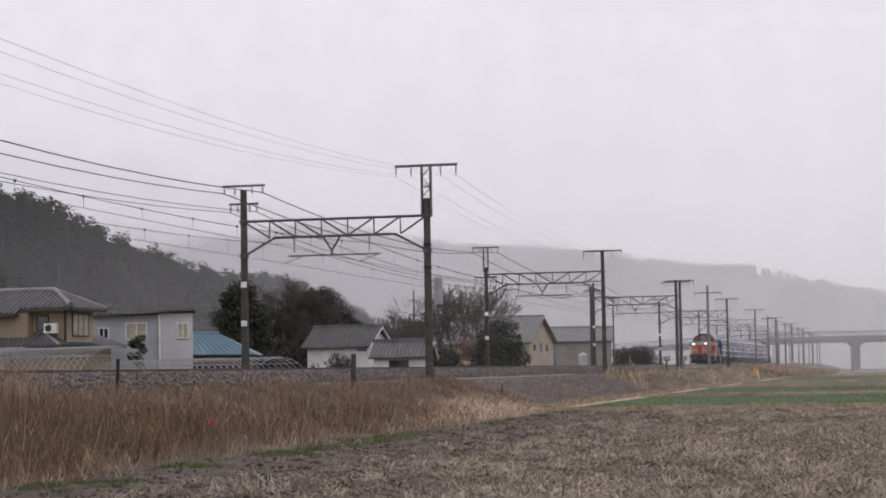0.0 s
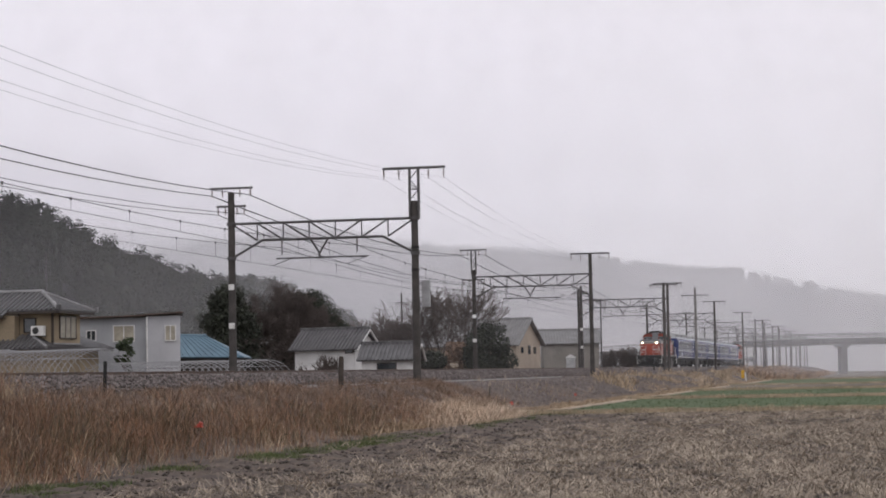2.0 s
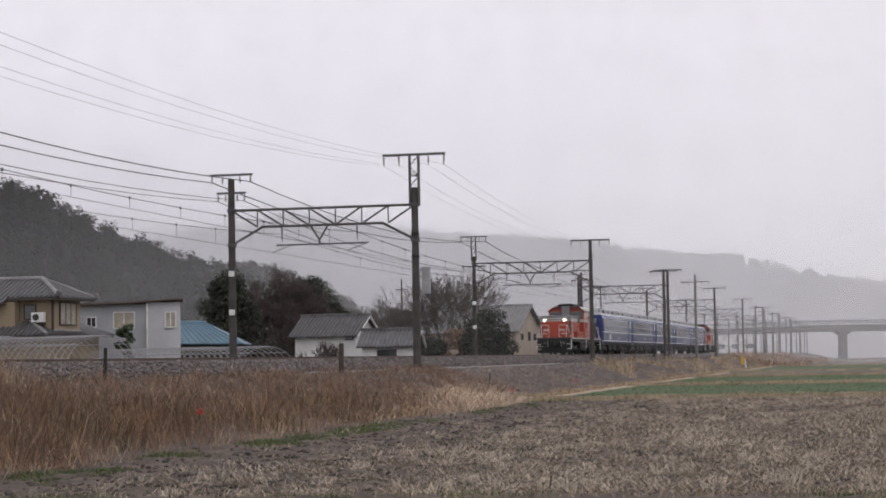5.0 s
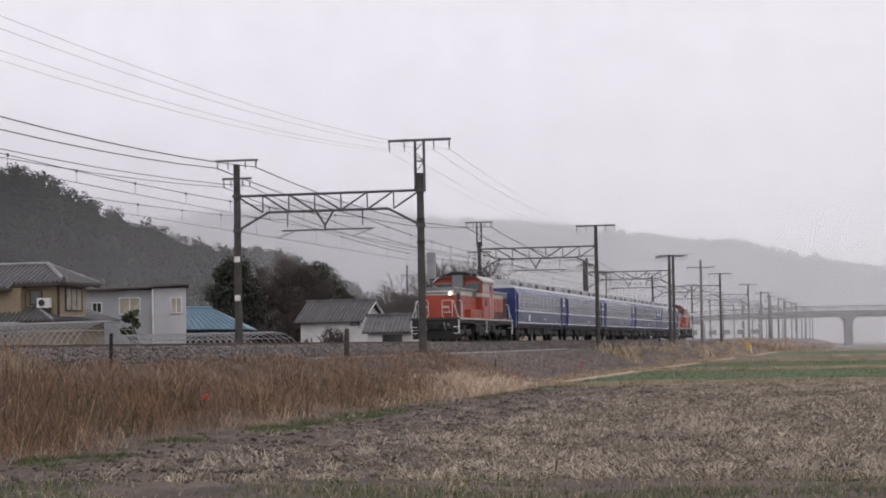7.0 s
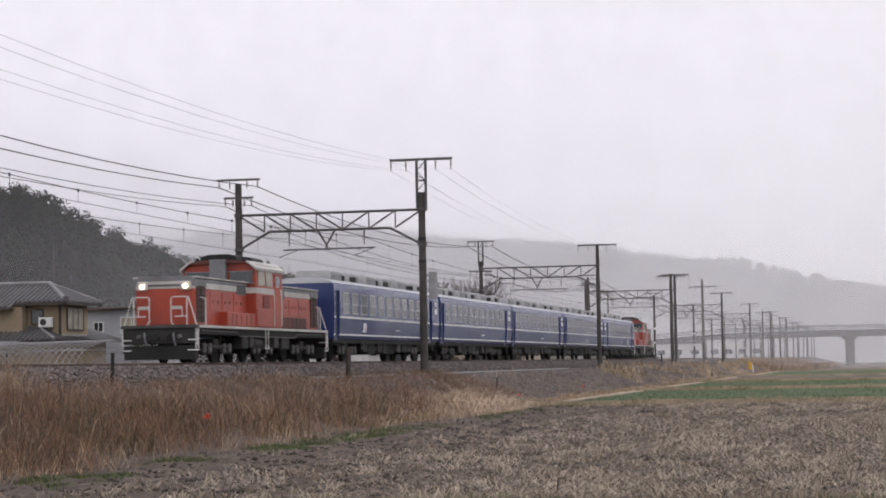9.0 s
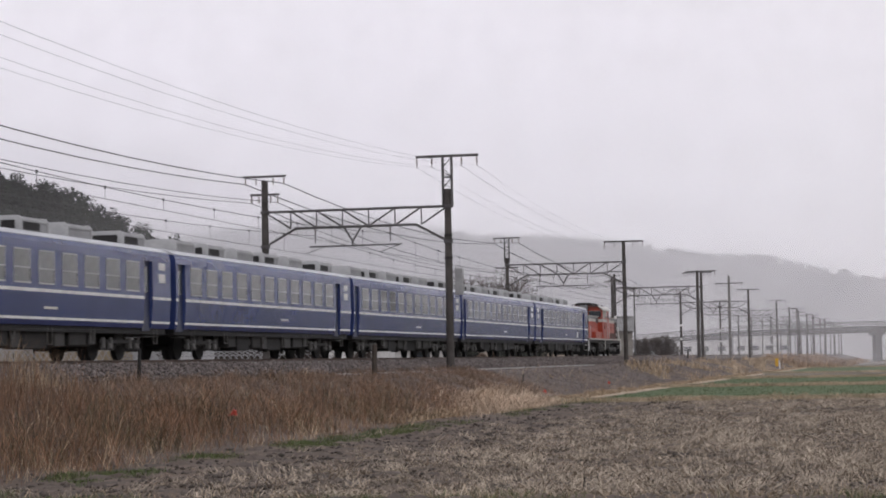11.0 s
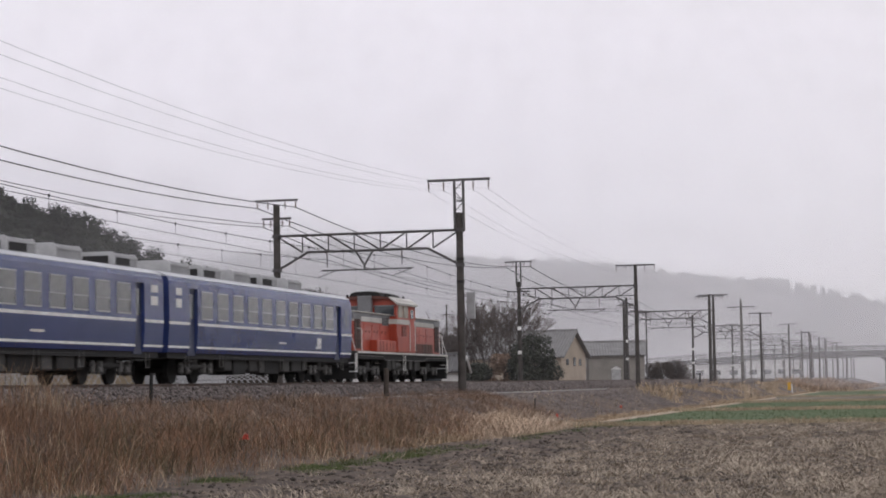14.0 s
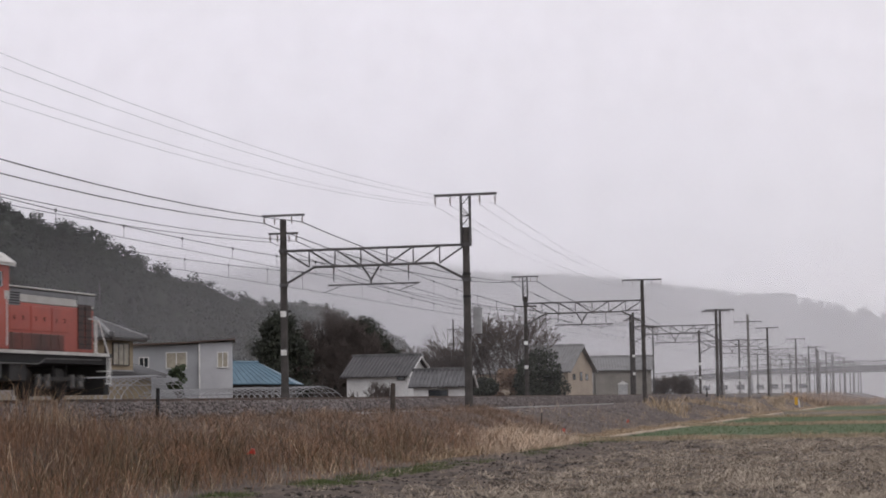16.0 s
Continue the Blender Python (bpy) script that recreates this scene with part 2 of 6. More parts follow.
def cloud(name, verts, faces, material, label, category, kind="stuff"):
    me = bpy.data.meshes.new(name)
    v, f = np.asarray(verts, dtype=np.float32).reshape(-1, 3), np.asarray(faces, dtype=np.int32)
    k = f.shape[1]
    me.vertices.add(len(v)), me.loops.add(f.size), me.polygons.add(len(f))
    me.vertices.foreach_set("co", v.ravel())
    me.loops.foreach_set("vertex_index", f.ravel())
    me.polygons.foreach_set("loop_start", np.arange(0, f.size, k, dtype=np.int32))
    me.update(calc_edges=True)
    me.materials.append(material)
    ob = new(name, me)
    return tagged(ob, label, category, "", kind) if label else ob


rng = np.random.default_rng(7)


def blades(base, height, width, lean, droop=0.3, course=None):
    """Tapered bent blades: base (n, 3), arrays of height and lean; gives verts and triangles, three a blade."""
    n = len(base)
    a, b = rng.uniform(0, 2 * np.pi, n), rng.uniform(0, 2 * np.pi, n)
    b = b if course is None else course
    side = np.stack([np.cos(a), np.sin(a), 0 * a], 1) * (width / 2)[:, None]
    way = np.stack([np.cos(b), np.sin(b), 0 * b], 1)
    up = np.array([0, 0, 1.0])
    mid = base + up * (height * 0.6)[:, None] + way * (lean * height * 0.35)[:, None]
    tip = base + up * (height * (1 - droop * np.minimum(lean, 1.2)))[:, None] + way * (lean * height)[:, None]
    v = np.stack([base - side, base + side, mid + side * 0.8, mid - side * 0.8, tip], 1)
    k = np.arange(n)[:, None] * 5
    f = np.concatenate([k + [0, 1, 2], k + [0, 2, 3], k + [3, 2, 4]], 0)
    return v.reshape(-1, 3), f


def height(x, y):
    """The ground: field at 0, the railway bank, and level ground behind it."""
    x = np.asarray(x, dtype=float)
    return np.interp(x, [-36, -33, -31.6, -30.6, -22.6, -21.9, -20.6, -19.8, -15.9, -15.2], [0.6, 1.3, 1.5, 1.72, 1.72, 1.5, 1.42, 1.25, 0.06, 0.0])


# ---- ground ----
def sheet(name, xs, ys, zf, material, label, category, kind="structure"):
    """A grid of ground over the lines xs and ys with the height zf(x, y)."""
    X, Y = np.meshgrid(np.asarray(xs, float), np.asarray(ys, float))
    Z = zf(X, Y)
    v = np.stack([X, Y, Z], -1).reshape(-1, 3)
    a = np.arange(X.size).reshape(X.shape)
    f = np.stack([a[:-1, :-1], a[:-1, 1:], a[1:, 1:], a[1:, :-1]], -1).reshape(-1, 4)
    return cloud(name, v, f, material, label, category, kind)


def rough(X, Y, amp, s):
    k = X * 0
    for i, (fx, fy, ph) in enumerate(rng.uniform(-1, 1, (14, 3))):
        k = k + np.sin(X * fx * s * 6 + Y * fy * s * 6 + ph * 9)
    return amp * k / 3.7


sheet("ground", [-4000, -600, -36, 40, 600, 4000], [-600, 0, 300, 700, 2000, 4500], lambda X, Y: X * 0 - 0.25, EARTH, "flat brown winter farmland reaching to the hills", "ground")
# ploughed rice field with soil clods
fx, fy = np.arange(-16.4, 24, 0.16), np.concatenate([np.arange(26.6, 60, 0.16), np.arange(60, 87, 0.22)])
sheet("stubble_field", fx, fy, lambda X, Y: rough(X, Y, 0.025, 1.1) + 0.03 * np.abs(rough(X, Y, 1, 4.5)) + rng.normal(0, 0.014, X.shape) - 0.02,
      SOIL, "ploughed rice field of dark soil and old straw", "field")
for y0, y1 in ((87.3, 125.4), (126.4, 168.6), (213, 293)):
    sheet("wheat_plot", np.arange(-14.6, 60, 1.4), np.linspace(y0, y1, 40), lambda X, Y: 0.03 + rng.normal(0, 0.02, X.shape), GREEN,
          "flat plot of young green wheat in thin rows", "field")
sheet("fallow_plot", np.arange(-14.6, 60, 1.4), np.linspace(169.6, 212, 30), lambda X, Y: 0.02 + rng.normal(0, 0.03, X.shape), EARTH, "bare brown fallow plot", "field")
for y in (86.8, 125.9, 169.1, 212.5, 294):
    sheet("field_ridge", np.arange(-15.4, 70, 0.35), np.linspace(y - 0.45, y + 0.45, 6), lambda X, Y: 0.24 * np.exp(-((Y - y) / 0.25) ** 2) + rng.normal(0, 0.02, X.shape), RIDGE,
          "low ridge of dry pale grass between plots", "field ridge")
sheet("near_bund", np.arange(-16, 22, 0.2), np.linspace(21, 26.8, 28), lambda X, Y: np.interp(Y, [21, 22, 26.2, 26.8], [0.0, 0.06, 0.09, -0.04]) + rng.normal(0, 0.03, X.shape), BANK,
      "low earth bund with patchy grass at the field edge", "bund")
sheet("railway_bank", np.concatenate([[-60, -50, -42, -36], np.arange(-34, -14.9, 0.32)]), np.concatenate([np.arange(-30, 20, 5), np.arange(20, 180, 0.4), np.arange(180, 700, 6)]),
      lambda X, Y: height(X, Y) + rng.normal(0, 0.022, X.shape) * (X > -21), BANK, "brown earth railway embankment with dry weeds", "embankment")
for tr in (TRACK, TRACK2):
    bm = bmesh.new()
    prism(bm, [(tr - 2.5, 1.66), (tr - 1.75, 1.98), (tr + 1.75, 1.98), (tr + 2.5, 1.66)], -30, 700)
    tagged(single("ballast_bed", bm, GRAVEL, "grey-brown crushed stone ballast under the track", "ballast"), kind="structure")
    for s in (-0.5585, 0.5585):
        bm = bmesh.new()
        x = tr + s
        prism(bm, [(x - 0.065, 2.0), (x + 0.065, 2.0), (x + 0.06, 2.015), (x + 0.012, 2.035), (x + 0.012, 2.09), (x + 0.035, 2.1), (x + 0.033, RZ), (x - 0.033, RZ), (x - 0.035, 2.1), (x - 0.012, 2.09), (x - 0.012, 2.035), (x - 0.06, 2.015)], -30, 700)
        tagged(single("rail", bm, RUST, "rusty brown steel rail on concrete sleepers", "rail"), kind="structure")
    v, f = [], []
    q = np.array([[0, 1, 2, 3], [4, 7, 6, 5], [0, 4, 5, 1], [1, 5, 6, 2], [2, 6, 7, 3], [3, 7, 4, 0]])
    for i, y in enumerate(np.arange(20, 400, 0.62)):
        v += [(tr + a, y + b, z) for z in (1.9, 2.005) for a, b in ((-1, -.12), (1, -.12), (1, .12), (-1, .12))]
        f.append(q + 8 * i)
    cloud("sleepers", v, np.concatenate(f), CONC, "grey concrete sleepers in the ballast", "sleeper")
# loose stones on the ballast shoulders
n = 26000
y = 30 + 190 * rng.random(n) ** 1.4
u = rng.random(n)
x = np.where(rng.random(n) < 0.78, -22.9 + 1.1 * u, TRACK2 + 4 * u - 2)
z = np.interp(x, [-30.4, -22.87, -22.12, -21.8], [1.99, 1.99, 1.67, 1.5]) + rng.random(n) * 0.05
r = rng.uniform(0.025, 0.055, n)
o = np.array([[1, 0, 0], [0, 1, 0], [-1, 0, 0], [0, -1, 0], [0, 0, 1], [0, 0, -1]], float)
v = np.stack([x, y, z], 1)[:, None, :] + o[None] * r[:, None, None] * rng.uniform(0.6, 1.3, (n, 6, 1))
t8 = np.array([[0, 1, 4], [1, 2, 4], [2, 3, 4], [3, 0, 4], [1, 0, 5], [2, 1, 5], [3, 2, 5], [0, 3, 5]])
cloud("ballast_stones", v, (np.arange(n)[:, None, None] * 6 + t8[None]).reshape(-1, 3), STONE, "loose grey-brown crushed ballast stones", "ballast")
# cable trough along the bank
trough = thing("cable_trough", "pale concrete cable trough along the foot of the ballast", "cable trough", kind="structure")
bm = bmesh.new()
box(bm, -0.07, 0.07, 0.01, 0.99, 0, 0.13, 0.01)
me = done("trough_cover", bm, CONC)
for i in range(62):
    shared("trough_cover", me, trough, pose(-20.85 + 0.02 * math.sin(i * 1.7), 72 + i, 1.4 + 0.012 * math.sin(i * 2.3), 0, 0.8 * math.sin(i * 3.1), 0))

# ---- overhead line ----
SPANS = [94.7, 155.7, 214.5, 277.5, 336, 396, 458, 519, 580, 641]


def truss(bm, xl, xr, zt, zb):
    for s in (-0.16, 0.16):
        tube(bm, (xl, s, zt), (xr, s, zt), 0.05, n=6)
        tube(bm, (xl + 1.55, s, zb), (xr - 1.55, s, zb), 0.05, n=6)
    n = 6
    top = [xl + (xr - xl) * i / (n + 1) for i in range(n + 2)]
    for i in range(1, n + 1):
        tube(bm, (top[i], 0, zt), (top[i], 0, zb), 0.035, n=6)
    for i in range(n + 1):
        a, b = ((top[i], zt), (top[i + 1], zb)) if i <= n // 2 else ((top[i], zb), (top[i + 1], zt))
        tube(bm, (a[0], 0, a[1]), (b[0], 0, b[1]), 0.045, n=6)


def insulators(parent, pts, drop=0.38):
    bm = bmesh.new()
    tube(bm, (0, 0, 0), (0, 0, -drop), 0.02, n=6)
    for k in range(4):
        tube(bm, (0, 0, -0.08 - k * 0.07), (0, 0, -0.12 - k * 0.07), 0.06, 0.04, 8)
    me = done("insulator", bm, INSUL)
    for p in pts:
        shared("insulator", me, parent, pose(*p))


def gantry(i, y):
    g = thing("line_gantry", "dark steel truss gantry over two tracks on concrete masts" if i else "dark truss gantry with lattice top mast beside the weeds", "gantry", pose(0, y, 0), "overhead line gantries")
    zt, zb = 9.42, 8.58
    rtop, ltop = (10.25 if i == 0 else 11.05), (10.98 if i != 1 else 9.98)
    for nm, x, z0, z1 in (("mast", MAST_R, 1.2, rtop), ("mast", MAST_L, 1.4, ltop)):
        bm = bmesh.new()
        tube(bm, (x, 0, z0), (x, 0, z1), 0.2 if i < 1 else 0.18, 0.16 if i < 1 else 0.13, 14)
        m = part(nm, bm, POLE, g, smooth=False)
        for zz in (9.42, 7.72):
            bm = bmesh.new()
            tube(bm, (x, 0, zz - 0.08), (x, 0, zz + 0.08), 0.235 if i < 1 else 0.2, n=14)
            part("clamp", bm, STEEL, m)
        for zz in ((6.3, 4.4) if x == MAST_L else ((8.0, 6.9) if i == 0 else ())):
            bm = bmesh.new()
            rr = 0.2
            if x == MAST_L:
                box(bm, x - 0.12, x + 0.17, -rr - 0.03, -rr + 0.02, zz - 0.14, zz + 0.14, 0.01)
                part("mast_plate", bm, WHITE, m, "small white blank plate")
            else:
                tube(bm, (x, 0, zz - 0.06), (x, 0, zz + 0.06), 0.205, n=14)
                part("band", bm, UNDER, m)
    bm = bmesh.new()
    truss(bm, MAST_L, MAST_R, zt, zb)
    part("beam", bm, STEEL, g, "riveted steel truss beam")
    for s, x in ((1, MAST_L), (-1, MAST_R)):
        bm = bmesh.new()
        tube(bm, (x, 0, 7.72), (x + s * 1.6, 0, zb), 0.06, n=6)
        part("knee_brace", bm, STEEL, g)
    c = (TRACK + TRACK2) / 2
    bm = bmesh.new()
    for s in (-0.45, 0.45):
        tube(bm, (c + s, 0, zb), (c, 0, zb - 0.72), 0.05, n=6)
    tube(bm, (c, 0, zb - 0.7), (c, 0, zb - 0.95), 0.05, n=6)
    part("drop_bracket", bm, STEEL, g)
    bm = bmesh.new()
    tube(bm, (c - 2.2, 0, zb - 0.93), (c + 2.4, 0, zb - 0.93), 0.04, n=6)
    for s in (TRACK, TRACK2):
        tube(bm, (s + 0.6, 0, zb - 0.9), (s - 0.5, 0, zb - 1.28), 0.022, n=6)
    part("registration_bar", bm, STEEL, g)
    for x, s in ((c - 1.9, 0), (c + 1.9, 0)):
        bm = bmesh.new()
        tube(bm, (x, 0, zb), (x, 0, zb - 0.75), 0.03, n=6)
        part("hanger", bm, STEEL, g)
    insulators(g, [(TRACK, 0, zb + 0.05), (TRACK2, 0, zb + 0.05)], 0.42)
    # crossarms at the mast heads
    bm = bmesh.new()
    za = 11.85 if i == 0 else 11.0
    box(bm, MAST_R - 1.55, MAST_R + 1.55, -0.06, 0.06, za - 0.06, za + 0.06)
    part("crossarm", bm, STEEL, g)
    insulators(g, [(MAST_R + s, 0, za - 0.05) for s in (-1.5, -0.75, 0.72, 1.48)], 0.5)
    if i == 0:
        bm = bmesh.new()
        for s in (-0.22, 0.22):
            box(bm, MAST_R + s - 0.04, MAST_R + s + 0.04, -0.12, 0.12, 9.35, 11.8)
        for k in range(3):
            tube(bm, (MAST_R - 0.22, 0, 10.3 + k * 0.5), (MAST_R + 0.22, 0, 10.8 + k * 0.5 if k % 2 == 0 else 10.3 + k * 0.5), 0.025, n=6)
            tube(bm, (MAST_R - 0.22, 0, 11.3 - k * 0.2), (MAST_R + 0.22, 0, 10.8), 0.02, n=6)
        part("lattice_head", bm, STEEL, g)
    for za, w in ((11.2, 1.1), (10.3, 0.75)) if i != 1 else ((11.55, 1.1), (9.2, 0.9)):
        bm = bmesh.new()
        box(bm, MAST_L - w, MAST_L + w, -0.06, 0.06, za - 0.05, za + 0.05)
        part("crossarm", bm, STEEL, g)
        insulators(g, [(MAST_L + s * w * 0.9, 0, za - 0.04) for s in (-1, -0.45, 0.45, 1)], 0.4)
    if i == 1:
        bm = bmesh.new()
        for s in (-0.18, 0.18):
            box(bm, MAST_L + s - 0.04, MAST_L + s + 0.04, -0.1, 0.1, 9.6, 11.5)
        for k in range(3):
            tube(bm, (MAST_L - 0.18, 0, 10 + k * 0.5), (MAST_L + 0.18, 0, 10.5 + k * 0.5), 0.025, n=6)
        part("lattice_head", bm, STEEL, g)
    return g


for i, y in enumerate(SPANS):
    gantry(i, y)


def wire(name, x, z, sag, r, label, ends=None, xs=None):
    """One wire from mast to mast; xs: sideways shift at each mast."""
    bm = bmesh.new()
    ys = [SPANS[0] - 61.0] + SPANS
    pts = []
    for k in range(len(ys) - 1):
        y0, y1 = ys[k], ys[k + 1]
        for j in range(12 if k < 4 else 6):
            t = j / (12 if k < 4 else 6)
            x0, x1 = (x + xs[k % 2], x + xs[(k + 1) % 2]) if xs else (x, x)
            z0, z1 = (z[min(k, len(z) - 1)], z[min(k + 1, len(z) - 1)])
            pts.append((x0 + (x1 - x0) * t, y0 + (y1 - y0) * t, z0 + (z1 - z0) * t - sag * 4 * t * (1 - t)))
    pipe(bm, pts, r, 4)
    return tagged(single(name, bm, WIRE, label, "overhead wire"), group="overhead wires")


for tr in (TRACK, TRACK2):
    wire("contact_wire", tr, [7.25], 0.05, 0.013, "thin dark contact wire over the track", xs=(0.2, -0.2))
    wire("messenger_wire", tr, [8.18], 0.62, 0.015, "dark messenger wire sagging above the contact wire")
    n = 0
    bm = bmesh.new()
    ys = [SPANS[0] - 61.0] + SPANS[:5]
    for y0, y1 in zip(ys, ys[1:]):
        for j in range(1, 12):
            t = j / 12
            z = 8.18 - 0.62 * 4 * t * (1 - t)
            tube(bm, (tr, y0 + (y1 - y0) * t, z + 0.03), (tr, y0 + (y1 - y0) * t, 7.2), 0.008, n=4)
            tube(bm, (tr, y0 + (y1 - y0) * t, z - 0.05), (tr, y0 + (y1 - y0) * t, z + 0.05), 0.035, n=6)
    single("droppers", bm, WIRE, "thin dropper wires hanging from the messenger wire", "dropper wire", "stuff")
for x in (-1.5, -0.75, 0.72, 1.48):
    wire("feeder_wire", MAST_R + x, [10.1, 11.35, 10.5], 0.75, 0.0055, "thin feeder wire between mast crossarms")
for x, z, r, s in ((-1.0, [11.5, 10.85, 11.15, 10.8], 0.026, 0.9), (0.95, [11.35, 10.85, 11.15, 10.8], 0.026, 0.9), (-0.7, [9.95, 9.9, 8.85, 9.9], 0.018, 0.8), (0.65, [9.95, 9.9, 8.85, 9.9], 0.018, 0.8)):
    wire("power_wire", MAST_L + x, z, s, r, "heavy dark power wire between mast heads")


def pole(x, y, z0, z1, r, material, label, arms=(), group="line side poles"):
    g = thing("line_pole", label, "utility pole", pose(x, y, 0), group)
    bm = bmesh.new()
    tube(bm, (0, 0, z0), (0, 0, z1), r, r * 0.72, 12)
    part("shaft", bm, material, g)
    for za, w in arms:
        bm = bmesh.new()
        box(bm, -w, w, -0.06, 0.06, za - 0.05, za + 0.05)
        part("crossarm", bm, STEEL, g)
        insulators(g, [(s * w * 0.92, 0, za) for s in (-1, -0.5, 0.5, 1)], 0.4)
    return g


pole(-21.6, 246.5, 0.6, 11.7, 0.2, PALEPOLE, "tall pale concrete pole with a crossarm", [(10.8, 1.7)])
pole(-21.72, 210.6, 0.9, 10.95, 0.2, POLE, "dark concrete pole paired beside a gantry", [(10.7, 1.5)])
pole(-31.5, 216.0, 1.2, 10.6, 0.18, POLE, "dark concrete pole behind the tracks", [(10.2, 0.8)])
pole(-31.3, 224.5, 1.2, 10.4, 0.2, PALEPOLE, "grey concrete pole with fittings", [(9.9, 0.7)])
pole(-31.2, 231.5, 1.2, 10.2, 0.1, STEEL, "thin dark steel pole with a transformer", [(9.9, 0.5)])
pole(-59.6, 251.5, 0.0, 12.3, 0.13, POLE, "distant thin wooden utility pole among houses", [(11.0, 0.8), (9.2, 0.6)])
for y in np.arange(366, 640, 30.5):
    pole(MAST_R + 0.3, y, 0.8, 10.6, 0.16, POLE, "slim dark line pole beside the embankment", [(10.2, 1.2)])
    pole(MAST_L - 0.3, y + 9, 0.8, 9.6, 0.15, POLE, "slim dark line pole behind the tracks")
# signal cabinet on the first mast
sg = thing("signal_head", "grey signal back with ladder brackets on a mast", "signal")
bm = bmesh.new()
box(bm, -21.45, -21.05, 94.75, 94.95, 5.1, 6.4, 0.03)
part("backboard", bm, ACBOX, sg)
for k in range(4):
    bm = bmesh.new()
    tube(bm, (-21.7, 94.8, 5.2 + k * 0.36), (-21.3, 94.82, 5.2 + k * 0.36), 0.02, n=6)
    part("bracket", bm, STEEL, sg)

# ---- the train ----
def bogie(parent, yc, base, wr=0.43, w=1.05):
    bm = bmesh.new()
    for s in (-1, 1):
        x = s * w
        box(bm, x - 0.05, x + 0.05, yc - base / 2 - 0.55, yc + base / 2 + 0.55, 0.5, 0.62, 0.02)
        for d in (-1, 1):
            y = yc + d * base / 2
            box(bm, x - 0.11, x + 0.11, y - 0.15, y + 0.15, 0.3, 0.56, 0.03)
            box(bm, x - 0.05, x + 0.05, y - 0.5, y + 0.5, 0.3, 0.36)
            tube(bm, (x, yc + d * 0.42, 0.36), (x, yc + d * 0.42, 0.95), 0.03, n=6)
    box(bm, -w, w, yc - 0.25, yc + 0.25, 0.45, 0.85, 0.03)
    b = part("bogie", bm, UNDER, parent, "dirty dark steel bogie")
    bm = bmesh.new()
    tube(bm, (0, 0, 0), (0, 0, 0.33), 0.095, 0.085, 10)
    sp = done("spring", bm, SPRING)
    bm = bmesh.new()
    tube(bm, (-0.02, 0, 0), (0.02, 0, 0), 0.1, 0.08, 10)
    cap = done("axle_cap", bm, SPRING)
    for s in (-1, 1):
        for d in (-1, 1):
            shared("axle_cap", cap, b, pose(s * (w + 0.125), yc + d * base / 2, wr))
            for e in (-0.3, 0.3):
                shared("spring", sp, b, pose(s * w, yc + d * base / 2 + e, 0.36))
    bm = bmesh.new()
    for s in (-0.56, 0.56):
        tube(bm, (s - 0.065, 0, 0), (s + 0.065, 0, 0), wr, n=22)
        tube(bm, (s - 0.08 * (1 if s > 0 else -1), 0, 0), (s - 0.05 * (1 if s > 0 else -1), 0, 0), wr + 0.03, n=22)
    tube(bm, (-0.56, 0, 0), (0.56, 0, 0), 0.08, n=8)
    me = done("wheelset", bm, BLACK)
    for d in (-1, 1):
        shared("wheelset", me, b, pose(0, yc + d * base / 2, wr))


def coupler(parent, y, s):
    bm = bmesh.new()
    tube(bm, (0, y, 0.88), (0, y + s * 0.45, 0.88), 0.1, n=8)
    box(bm, -0.16, 0.16, min(y, y - s * 0.2), max(y, y - s * 0.2), 0.74, 1.02, 0.03)
    part("coupler", bm, BLACK, parent)


